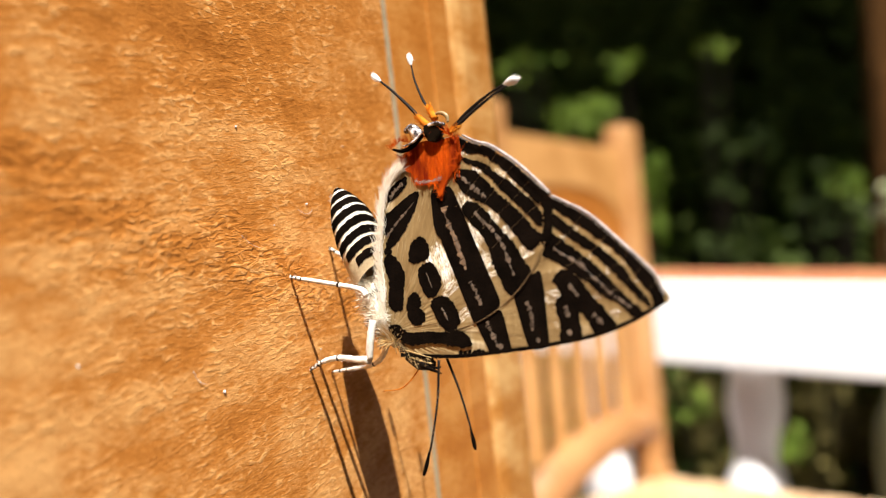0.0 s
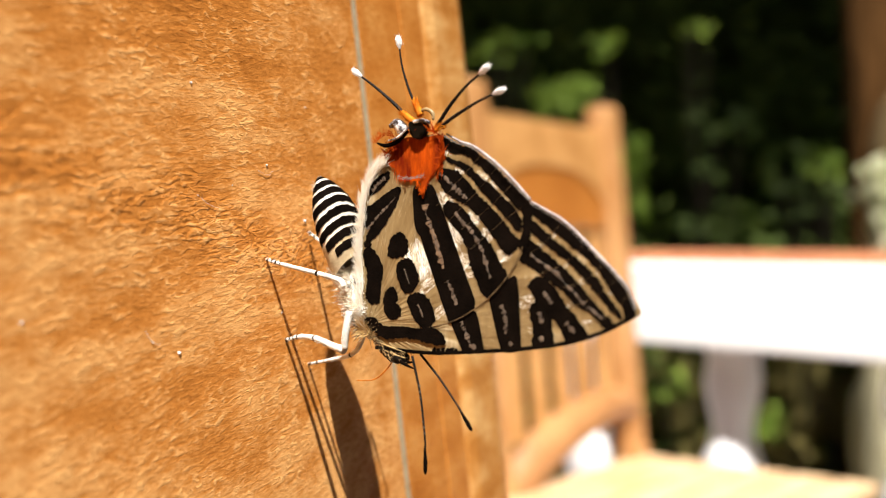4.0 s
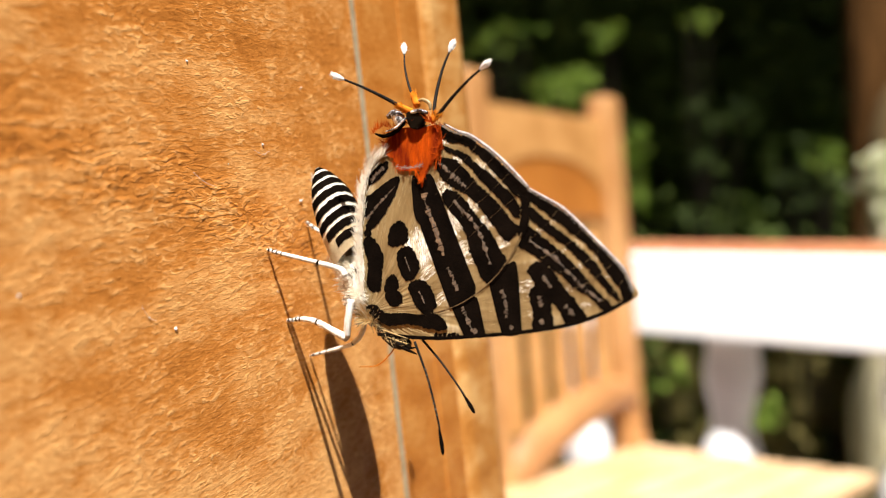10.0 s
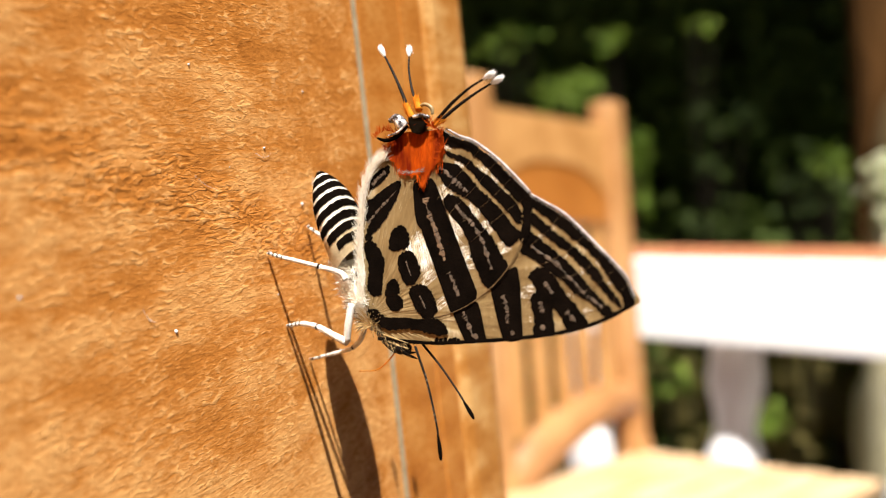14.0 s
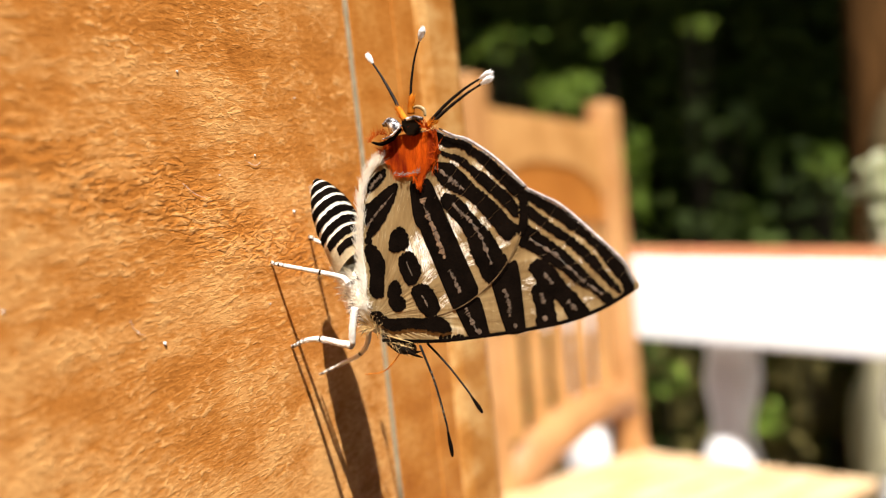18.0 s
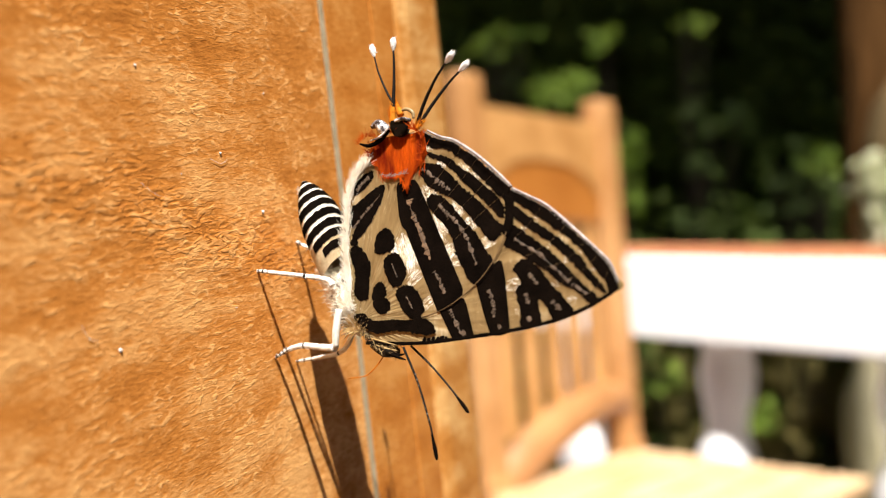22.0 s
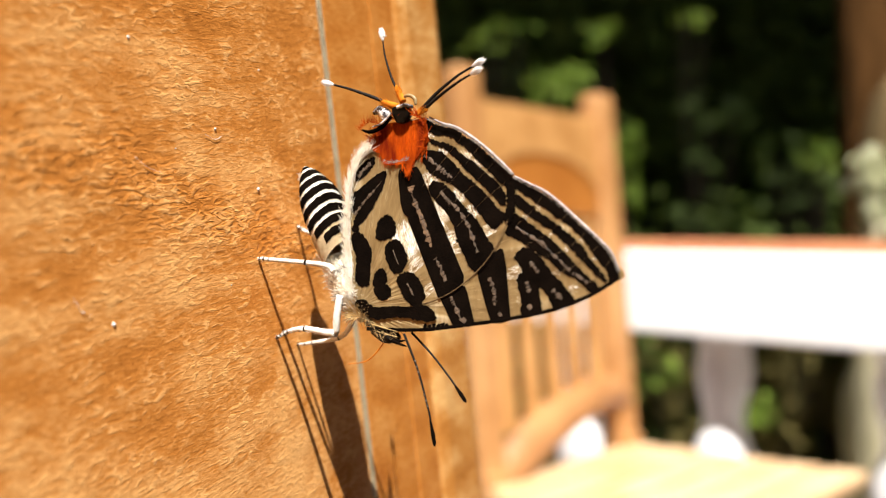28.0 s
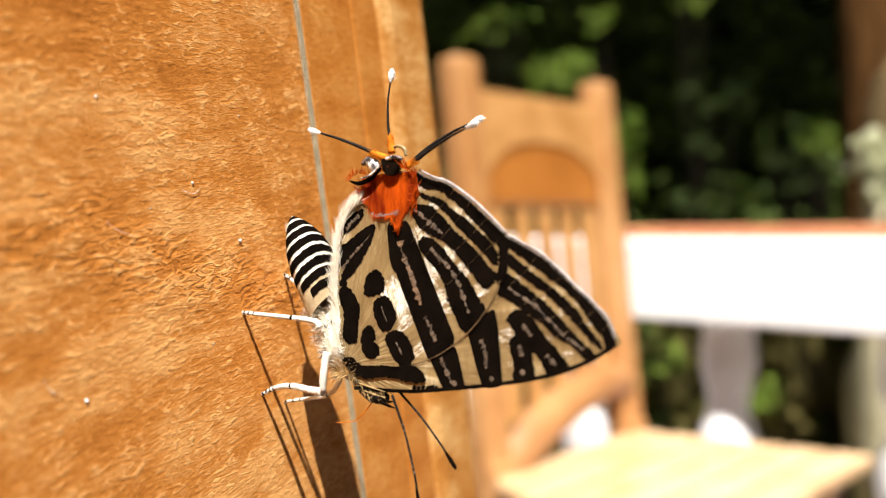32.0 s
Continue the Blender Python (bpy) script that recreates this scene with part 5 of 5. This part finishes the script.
# tails: each swings about its root
def tail(base, length, sag, label, thin=1.0, fluff=1.0):
    root = part("tail", tube([(0, 0, 0), (length * 0.3, sag, 0.02), (length * 0.62, sag * 1.1, 0.03), (length * 0.86, sag * 0.4, 0.02)], [0.105 * thin, 0.10 * thin, 0.075 * thin, 0.055 * thin], 8, 6, MM), M_TAIL, butterfly, label, True)
    root.matrix_basis = pose(*[c * MM for c in base])
    part("tip", tube([(length * 0.84, sag * 0.45, 0.02), (length * 0.90, sag * 0.3, 0.02), (length * 0.96, sag * 0.1, 0.01), (length, 0, 0)], [0.06, 0.16, 0.20, 0.10], 10, 5, MM, 0.75), M_TIP, root, "white tail tip", True)
    spec = [((length * rng.uniform(0.88, 1.0), rng.uniform(-0.1, 0.1), rng.uniform(-0.1, 0.1)), (1, rng.gauss(0, 0.5), rng.gauss(0, 0.5)), rng.uniform(0.10, 0.22), 0.009) for _ in range(220)]
    hairs("tip_hairs", root, spec, M_TIP)
    spec = [((rng.uniform(-0.1, 0.6) * fluff, rng.uniform(-0.12, 0.12), rng.uniform(-0.12, 0.14)), (1, rng.gauss(0, 0.3), rng.gauss(0.1, 0.25)), rng.uniform(0.3, 0.6) * fluff, 0.014) for _ in range(90)]
    hairs("root_hairs", root, spec, M_AMBER)
    part("tail_root", tube([(-0.2, -0.03, 0), (0.2 * fluff, 0.12 * sag, 0), (0.6 * fluff, 0.4 * sag, 0), (0.95 * fluff, 0.65 * sag, 0)], [0.21 * fluff, 0.20 * fluff, 0.16 * fluff, 0.05], 8, 4, MM), M_AMBER, root, "orange root", True)
    return root


BASES = {"left": (3.59, 10.03, 0.30), "up": (3.72, 10.54, -0.30), "right": (4.82, 9.64, -0.30), "right2": (5.33, 9.47, 0.30)}
TAILS = {
    "left": tail(BASES["left"], 4.58, -0.10, "black tail filament with white tip"),
    "up": tail(BASES["up"], 4.53, 0.22, "thin black tail filament with white tip", 0.75),
    "right": tail(BASES["right"], 4.63, 0.20, "black tail filament with white tip", 1.0, 0.55),
    "right2": tail(BASES["right2"], 4.35, 0.12, "black tail filament with white tip", 1.0, 0.55),
}

# antennae
ABASE = (3.91, -2.64, -0.00)


def antenna(z, length, sag):
    root = part("antenna", tube([(0, 0, 0), (length * 0.35, sag, 0), (length * 0.7, sag * 0.9, 0), (length * 0.8, sag * 0.6, 0)], [0.075, 0.06, 0.055, 0.06], 8, 7, MM), M_TAIL, butterfly, "dark ringed antenna", True)
    root.matrix_basis = pose(ABASE[0] * MM, ABASE[1] * MM, (ABASE[2] + z) * MM)
    part("club", tube([(length * 0.78, sag * 0.65, 0), (length * 0.9, sag * 0.35, 0), (length * 0.97, sag * 0.1, 0), (length, 0, 0)], [0.06, 0.12, 0.10, 0.04], 8, 5, MM), M_BLACK, root, "", True)
    for k in range(9 if length > 6 else 0):
        s = 0.25 + k * 0.05
        part("ring", tube([(length * s, sag * 0.95, 0), (length * (s + 0.008), sag * 0.95, 0), (length * (s + 0.016), sag * 0.95, 0)], [0.066, 0.068, 0.066], 8, 2, MM), M_SILVER, root, "", True)
    return root


ANT = (antenna(0.4, 6.3, 0.25), antenna(-0.4, 5.0, 0.15))


# ---- movement ----
def motions():
    walk(butterfly, [
        (0, pose(-0.005837, 0.044290, 0.804339, 89.87, -2.56, -32.14)),
        (0.5, pose(-0.005648, 0.044610, 0.804173, 89.98, -2.24, -32.10)),
        (1, pose(-0.005469, 0.044824, 0.804036, 89.68, -2.65, -31.35)),
        (1.5, pose(-0.005357, 0.044915, 0.803942, 89.75, -1.74, -31.59)),
        (2, pose(-0.005314, 0.044969, 0.803866, 89.57, -1.02, -31.70)),
        (2.5, pose(-0.005282, 0.044985, 0.803658, 88.71, -0.09, -31.62)),
        (3, pose(-0.005164, 0.045157, 0.803324, 89.11, 0.76, -32.76)),
        (5.5, pose(-0.004902, 0.045757, 0.801871, 90.06, 0.28, -31.36)),
        (6, pose(-0.004799, 0.045927, 0.801802, 89.17, 0.43, -31.23)),
        (6.5, pose(-0.004762, 0.045978, 0.801796, 89.22, 0.28, -31.34)),
        (7, pose(-0.004746, 0.045942, 0.801813, 89.71, 0.40, -31.23)),
        (7.5, pose(-0.004709, 0.046010, 0.801825, 89.56, 0.16, -31.25)),
        (8, pose(-0.004689, 0.046052, 0.801829, 89.02, 0.09, -30.81)),
        (8.5, pose(-0.004690, 0.046048, 0.801871, 89.67, 0.14, -31.05)),
        (9, pose(-0.004690, 0.046018, 0.801906, 90.07, 0.06, -30.99)),
        (9.5, pose(-0.004716, 0.045968, 0.801965, 90.52, -0.14, -30.83)),
        (10, pose(-0.004735, 0.045904, 0.802000, 90.65, -0.28, -30.97)),
        (10.5, pose(-0.004742, 0.045879, 0.802003, 91.02, -0.37, -31.11)),
        (11, pose(-0.004779, 0.045829, 0.802031, 90.92, -0.44, -30.97)),
        (11.5, pose(-0.004761, 0.045811, 0.801991, 91.09, -0.17, -31.12)),
        (12, pose(-0.004804, 0.045737, 0.801998, 91.05, -0.18, -31.17)),
        (12.5, pose(-0.004786, 0.045763, 0.802006, 91.09, -0.12, -30.92)),
        (13, pose(-0.004804, 0.045738, 0.801984, 91.12, -0.17, -31.04)),
        (13.5, pose(-0.004780, 0.045780, 0.801985, 90.39, -0.11, -31.04)),
        (14, pose(-0.004734, 0.045834, 0.801956, 90.68, 0.01, -30.45)),
        (14.5, pose(-0.004740, 0.045840, 0.801954, 90.56, -0.07, -30.47)),
        (16.5, pose(-0.004529, 0.046253, 0.802113, 90.02, -0.86, -29.95)),
        (17, pose(-0.004441, 0.046567, 0.802058, 88.94, -1.05, -30.16)),
        (17.5, pose(-0.004337, 0.046874, 0.802030, 89.61, -1.62, -30.44)),
        (18, pose(-0.004284, 0.047028, 0.802237, 91.01, -3.02, -30.30)),
        (18.5, pose(-0.004196, 0.047217, 0.802352, 91.09, -3.82, -30.27)),
        (19, pose(-0.004170, 0.047218, 0.802366, 92.43, -3.88, -29.93)),
        (19.5, pose(-0.004191, 0.047143, 0.802289, 94.43, -3.75, -29.35)),
        (20, pose(-0.004043, 0.047426, 0.802260, 91.37, -3.68, -29.52)),
        (20.5, pose(-0.003939, 0.047638, 0.802311, 90.28, -3.98, -29.66)),
        (21, pose(-0.003863, 0.047869, 0.802275, 88.83, -4.88, -29.43)),
        (21.5, pose(-0.003689, 0.048281, 0.802357, 88.01, -4.54, -30.74)),
        (22, pose(-0.003597, 0.048471, 0.802210, 87.77, -3.79, -30.24)),
        (22.5, pose(-0.003519, 0.048667, 0.801966, 89.41, -3.40, -29.62)),
        (23, pose(-0.003552, 0.048625, 0.801770, 90.84, -2.36, -29.86)),
        (23.5, pose(-0.003479, 0.048718, 0.801725, 90.29, -2.46, -30.55)),
        (24, pose(-0.003417, 0.048836, 0.801730, 89.87, -2.37, -30.75)),
        (24.5, pose(-0.003400, 0.048833, 0.801742, 89.72, -2.53, -30.26)),
        (25, pose(-0.003370, 0.048853, 0.801725, 89.12, -2.38, -29.93)),
        (25.5, pose(-0.003342, 0.048899, 0.801696, 88.99, -2.18, -30.43)),
        (27.5, pose(-0.003336, 0.048909, 0.801696, 88.76, -3.04, -30.20)),
        (28, pose(-0.003357, 0.048907, 0.801700, 88.46, -2.93, -30.31)),
        (28.5, pose(-0.003287, 0.049007, 0.801607, 87.88, -2.77, -30.53)),
        (29, pose(-0.003275, 0.049051, 0.801590, 87.70, -2.72, -30.59)),
        (29.5, pose(-0.003266, 0.049070, 0.801608, 87.74, -2.56, -30.83)),
        (30, pose(-0.003244, 0.049101, 0.801623, 87.47, -2.75, -30.58)),
        (30.5, pose(-0.003210, 0.049142, 0.801618, 87.65, -2.98, -30.76)),
        (31, pose(-0.003274, 0.049014, 0.801656, 87.66, -2.77, -30.13)),
        (31.5, pose(-0.003332, 0.048847, 0.801757, 89.07, -3.36, -30.18)),
        (32, pose(-0.003325, 0.048905, 0.801671, 86.64, -2.59, -30.66)),
    ])
    swings = {
        "left": [(0, 134.9, 4.6), (0.2, 133.5, 17.3), (0.4, 118.2, 12.5), (0.6, 164.7, 17.8), (0.8, 160.4, 11.5), (1, 157.5, 22.7), (1.2, 159.9, 13.8), (1.4, 146.2, 6.0), (1.6, 127.6, 14.2), (1.8, 145.3, 8.6), (2, 131.6, 6.2), (2.2, 159.5, 16.9), (2.4, 157.1, 10.7), (2.6, 168.6, 31.7), (2.8, 163.8, 22.8), (3, 113.4, -12.3), (3.3, 184.6, 28.6), (3.5, 180.1, 33.7), (3.85, 149.6, 7.9), (4.15, 132.0, 12.8), (4.5, 131.6, 6.2), (4.85, 157.7, 12.2), (5.15, 167.4, 29.5), (5.6, 162.5, 10.5), (5.8, 150.1, 16.0), (6, 170.9, 30.0), (6.5, 174.1, 35.8), (6.7, 154.1, 10.0), (7, 102.6, -9.6), (7.3, 116.1, -8.1), (7.6, 158.0, 18.5), (8, 118.9, 4.3), (8.3, 130.6, 9.7), (8.5, 126.5, 4.5), (9, 159.1, 40.2), (9.3, 150.1, 28.2), (9.6, 160.5, 40.2), (10, 148.1, 39.8), (10.3, 125.9, 6.7), (10.6, 124.5, -2.2), (11, 135.4, 7.4), (11.3, 95.1, 0.8), (11.5, 105.4, -2.5), (12, 152.3, 21.7), (12.3, 155.1, 32.1), (12.6, 127.0, 1.0), (13, 89.7, 17.1), (13.3, 80.8, 12.0), (13.5, 88.5, 16.9), (14, 117.5, -1.4), (14.5, 148.2, 16.3), (14.85, 150.4, 26.9), (15.15, 122.4, 3.0), (15.5, 89.7, 17.1), (15.85, 82.8, 13.2), (16.15, 97.2, 11.4), (16.6, 116.4, 2.2), (17, 104.0, -2.3), (17.3, 89.0, -1.9), (17.6, 82.4, 13.1), (18, 119.7, -0.2), (18.3, 99.4, -6.9), (18.5, 93.5, -3.8), (19, 143.1, -5.8), (19.5, 173.8, 30.5), (20, 174.2, 22.3), (20.5, 174.4, 22.3), (21, 130.7, 0.9), (21.3, 99.1, -13.9), (21.5, 102.1, -7.9), (22, 85.7, 1.8), (22.3, 99.9, -6.0), (22.6, 138.3, 8.7), (23, 132.4, -8.2), (23.3, 108.8, -5.4), (23.6, 133.5, -3.4), (24, 128.6, -9.6), (24.5, 78.9, 11.2), (25, 108.3, -9.8), (25.5, 167.5, 10.3), (25.85, 112.9, -5.0), (26.15, 132.9, -4.2), (26.5, 128.6, -9.6), (26.85, 93.8, 4.9), (27.15, 87.7, 4.9), (27.5, 129.0, -3.8), (28, 156.8, 14.9), (28.3, 168.5, 21.2), (28.5, 152.2, 9.2), (29, 146.4, 4.2), (29.3, 169.3, 16.1), (29.6, 161.0, 12.1), (30, 105.8, -8.3), (30.3, 178.6, 37.5), (30.6, 167.5, 20.6), (31, 159.7, 22.8), (31.3, 152.9, 18.7), (31.6, 174.2, 29.4), (32, 156.0, 16.6)],
        "up": [(0, 116.9, -9.7), (0.2, 114.2, -4.5), (0.4, 122.7, 0.8), (0.6, 115.6, -4.3), (0.8, 117.7, -2.9), (1, 84.9, 18.7), (1.2, 94.2, 23.6), (1.4, 109.2, -0.7), (1.6, 110.6, -3.9), (1.8, 122.4, -8.9), (2, 116.3, -7.1), (2.2, 80.9, 16.2), (2.4, 96.2, 18.8), (2.6, 120.2, -6.3), (2.8, 129.9, -12.7), (3, 130.4, -22.9), (3.3, 145.3, -20.3), (3.5, 136.6, -14.2), (3.85, 105.4, 5.4), (4.15, 113.6, -5.1), (4.5, 116.3, -7.1), (4.85, 92.4, 18.2), (5.15, 122.6, -7.9), (5.6, 73.7, 8.0), (5.8, 76.1, 9.3), (6, 89.3, 2.2), (6.5, 114.2, -16.2), (6.7, 116.4, -18.4), (7, 104.2, -20.4), (7.3, 109.8, -20.7), (7.6, 105.4, -15.1), (8, 111.7, -18.1), (8.3, 75.7, 9.5), (8.5, 83.2, 1.9), (9, 114.3, -12.6), (9.3, 108.2, -15.8), (9.6, 108.9, -16.7), (10, 116.3, -21.2), (10.3, 113.2, -21.5), (10.6, 107.9, -21.1), (11, 107.2, -23.9), (11.3, 112.2, -23.0), (11.5, 106.4, -22.0), (12, 114.6, -24.6), (12.3, 110.3, -13.4), (12.6, 114.1, -23.0), (13, 123.0, -23.5), (13.3, 114.0, -18.3), (13.5, 112.9, -19.6), (14, 112.9, -21.0), (14.5, 104.2, -15.9), (14.85, 111.0, -15.0), (15.15, 115.2, -23.1), (15.5, 123.0, -23.5), (15.85, 113.8, -18.6), (16.15, 112.9, -20.0), (16.6, 110.8, -13.3), (17, 114.4, -14.2), (17.3, 118.1, -7.9), (17.6, 86.3, -4.9), (18, 71.4, 7.6), (18.3, 105.1, -6.0), (18.5, 106.7, -11.3), (19, 101.4, -7.8), (19.5, 107.6, -15.6), (20, 119.2, -12.1), (20.5, 113.0, -8.1), (21, 114.2, 6.9), (21.3, 110.3, -2.7), (21.5, 111.8, -0.4), (22, 112.6, 0.6), (22.3, 94.7, 2.7), (22.6, 77.3, 11.7), (23, 99.0, -2.8), (23.3, 121.3, 6.6), (23.6, 106.6, 2.4), (24, 102.1, 6.6), (24.5, 109.7, -4.3), (25, 106.6, -6.0), (25.5, 109.9, -8.6), (25.85, 118.9, 5.9), (26.15, 106.0, 2.9), (26.5, 102.1, 6.6), (26.85, 107.4, -1.1), (27.15, 108.7, -4.8), (27.5, 109.9, -5.3), (28, 108.6, -3.1), (28.3, 103.0, 2.0), (28.5, 86.7, 18.8), (29, 109.6, 0.9), (29.3, 115.9, -3.1), (29.6, 109.4, 0.2), (30, 105.5, -1.6), (30.3, 122.0, -5.4), (30.6, 111.3, -0.4), (31, 100.9, 5.6), (31.3, 90.2, 12.0), (31.6, 114.6, -15.6), (32, 92.2, -6.2)],
        "right": [(0, 26.6, 2.7), (0.2, 33.7, 9.6), (0.4, 31.7, 11.1), (0.6, 25.2, 14.8), (0.8, 35.5, 17.6), (1, 37.4, 15.9), (1.2, 76.5, -6.2), (1.4, 33.2, 11.4), (1.6, 29.4, 12.9), (1.8, 28.6, 10.5), (2, 28.3, 13.6), (2.2, 78.6, -16.3), (2.4, 42.8, 20.1), (2.6, 38.0, 21.2), (2.8, 22.1, 11.3), (3, 16.7, 9.7), (3.3, 12.2, 10.6), (3.5, 18.8, 13.9), (3.85, 44.0, 7.0), (4.15, 29.2, 12.3), (4.5, 28.3, 13.6), (4.85, 51.7, 11.0), (5.15, 34.1, 18.7), (5.6, 45.2, 9.3), (5.8, 36.3, 4.3), (6, 31.7, 4.9), (6.5, 23.6, 1.2), (6.7, 26.5, -4.0), (7, 25.8, 5.0), (7.3, 22.3, 0.3), (7.6, 27.0, 0.5), (8, 27.7, 2.5), (8.3, 27.6, 0.9), (8.5, 26.6, 6.0), (9, 49.3, 17.6), (9.3, 33.9, -9.2), (9.6, 28.3, -1.4), (10, 82.6, -16.9), (10.3, 48.6, 22.1), (10.6, 35.8, 13.3), (11, 35.2, 12.0), (11.3, 30.8, 10.2), (11.5, 32.5, 9.9), (12, 25.7, 7.5), (12.3, 43.4, 17.3), (12.6, 26.4, 1.6), (13, 24.6, 8.7), (13.3, 38.0, 11.5), (13.5, 45.8, 19.0), (14, 28.5, 9.9), (14.5, 26.5, 1.4), (14.85, 40.6, 14.7), (15.15, 26.2, 2.5), (15.5, 24.6, 8.7), (15.85, 39.9, 13.4), (16.15, 40.6, 16.3), (16.6, 27.5, 2.3), (17, 37.0, 4.5), (17.3, 37.9, 11.5), (17.6, 40.4, 14.2), (18, 29.0, 0.2), (18.3, 32.6, 10.1), (18.5, 27.4, 1.6), (19, 26.8, -0.9), (19.5, 30.2, -16.6), (20, 29.6, -2.6), (20.5, 29.5, -9.3), (21, 32.0, 3.3), (21.3, 32.6, -12.6), (21.5, 32.3, 2.7), (22, 49.0, 11.2), (22.3, 46.5, -6.0), (22.6, 28.8, 6.8), (23, 30.4, -14.4), (23.3, 75.8, -14.4), (23.6, 29.1, 6.2), (24, 34.5, 4.8), (24.5, 34.7, 7.6), (25, 31.1, -0.6), (25.5, 26.9, -11.1), (25.85, 68.0, -11.0), (26.15, 29.8, 6.0), (26.5, 34.5, 4.8), (26.85, 34.7, 6.7), (27.15, 33.6, 5.1), (27.5, 31.0, -10.7), (28, 32.2, -5.8), (28.3, 40.4, -9.1), (28.5, 35.8, -3.2), (29, 45.5, 2.9), (29.3, 35.5, -11.3), (29.6, 34.4, -11.8), (30, 28.0, -2.8), (30.3, 25.0, -7.0), (30.6, 30.3, -1.8), (31, 37.2, -10.2), (31.3, 36.9, -8.8), (31.6, 42.5, 17.4), (32, 30.5, -17.1)],
        "right2": [(0, 30.8, -6.7), (0.2, 46.8, 13.6), (0.4, 29.3, 1.8), (0.6, 18.2, 6.6), (0.8, 19.2, 6.6), (1, 66.8, -9.0), (1.2, 31.6, 2.0), (1.4, 20.8, 1.8), (1.6, 21.8, 3.7), (1.8, 23.8, 1.7), (2, 22.7, 5.4), (2.2, 25.1, 7.3), (2.4, 21.5, 8.4), (2.6, 42.1, 15.8), (2.8, 20.7, 2.1), (3, 15.4, -0.5), (3.3, 11.3, -2.7), (3.5, 11.6, 8.0), (3.85, 23.5, 1.8), (4.15, 22.3, 3.2), (4.5, 22.7, 5.4), (4.85, 22.4, 8.1), (5.15, 36.8, 12.4), (5.6, 21.9, 3.0), (5.8, 23.1, 6.5), (6, 19.6, 5.6), (6.5, 16.6, 5.6), (6.7, 19.5, 3.3), (7, 30.2, -6.0), (7.3, 24.8, -5.1), (7.6, 24.1, 3.7), (8, 31.6, -6.8), (8.3, 29.3, 0.3), (8.5, 28.8, 1.9), (9, 48.7, 13.3), (9.3, 24.4, 2.2), (9.6, 29.0, -1.1), (10, 37.7, 3.1), (10.3, 30.2, 1.3), (10.6, 31.0, -1.0), (11, 29.8, -2.7), (11.3, 30.1, -6.0), (11.5, 30.3, -2.1), (12, 28.5, -2.6), (12.3, 23.9, 6.8), (12.6, 20.1, 5.2), (13, 29.0, -2.5), (13.3, 32.1, -5.2), (13.5, 39.9, 3.8), (14, 29.6, -2.9), (14.5, 21.5, 5.0), (14.85, 23.3, 6.5), (15.15, 21.2, 4.2), (15.5, 29.0, -2.5), (15.85, 34.0, -3.0), (16.15, 36.8, 1.8), (16.6, 34.9, -14.9), (17, 25.9, 6.0), (17.3, 35.5, -3.2), (17.6, 34.2, -1.0), (18, 27.0, 0.4), (18.3, 34.2, -5.9), (18.5, 33.8, -13.0), (19, 24.4, 2.7), (19.5, 21.5, 1.1), (20, 21.8, 5.3), (20.5, 20.5, 2.7), (21, 25.2, -1.4), (21.3, 29.6, -14.2), (21.5, 38.4, -10.2), (22, 46.6, -5.5), (22.3, 34.8, -11.3), (22.6, 26.6, 16.3), (23, 26.4, 3.7), (23.3, 39.5, -0.4), (23.6, 37.2, -12.4), (24, 40.8, -10.2), (24.5, 36.5, -12.3), (25, 34.9, -12.4), (25.5, 23.9, -2.6), (25.85, 39.1, -2.4), (26.15, 37.7, -12.1), (26.5, 40.8, -10.2), (26.85, 37.8, -11.7), (27.15, 36.0, -12.3), (27.5, 22.5, 4.7), (28, 23.8, 5.6), (28.3, 24.2, 1.6), (28.5, 23.7, 6.4), (29, 22.9, 3.5), (29.3, 22.5, 0.3), (29.6, 23.3, -1.5), (30, 21.2, 4.3), (30.3, 15.1, 2.9), (30.6, 18.9, 4.3), (31, 23.6, 7.2), (31.3, 26.7, 3.8), (31.6, 35.5, 15.5), (32, 24.3, -1.1)],
    }
    for key, rows in swings.items():
        b = [c * MM for c in BASES[key]]
        walk(TAILS[key], [(t, pose(*b, 0, -tilt, turn_)) for t, turn_, tilt in rows])
    steps = (
        (middle_leg, [(0, 2), (3, 1), (6, 0), (14, 0), (17, 0), (19, 0.5), (21, 3), (23, 5), (28, 6), (32, 6.5)]),
        (fore_leg, [(0, 16), (1.5, 15), (3, 9), (6, 4), (9, 0), (14, 1), (17, 8), (19, 12), (23, 15), (28, 12), (32, 13)]),
        (far_leg, [(0, -7), (3, -4), (6, 0), (14, 0), (17, 4), (19, 6), (21, -4), (23, -8), (28, -8), (31, -6), (32, -6)]),
    )
    for ob, rows in steps:
        x, y, z = ob.location
        walk(ob, [(t, pose(x, y, z, 0, 0, a)) for t, a in rows])
    for ob, z, rows in ((ANT[0], 0.4, [(0, -101.5), (2.5, -71.5), (6, -97.0), (9, -76.4), (12, -72.6), (13, -75.3), (16.5, -73.2), (19, -74.7), (21, -70.0), (23, -74.8), (25, -72.6), (28, -73.5), (30, -71.1), (31, -74.3), (32, -75.3)]), (ANT[1], -0.4, [(0, -71.8), (2.5, -49.6), (6, -48.7), (9, -49.4), (12, -47.3), (13, -49.8), (16.5, -49.0), (19, -48.5), (21, -44.0), (23, -47.1), (25, -47.3), (28, -48.0), (30, -47.0), (31, -51.0), (32, -48.2)])):
        walk(ob, [(t, pose(ABASE[0] * MM, ABASE[1] * MM, (ABASE[2] + z) * MM, 0, 0, a)) for t, a in rows])


motions()
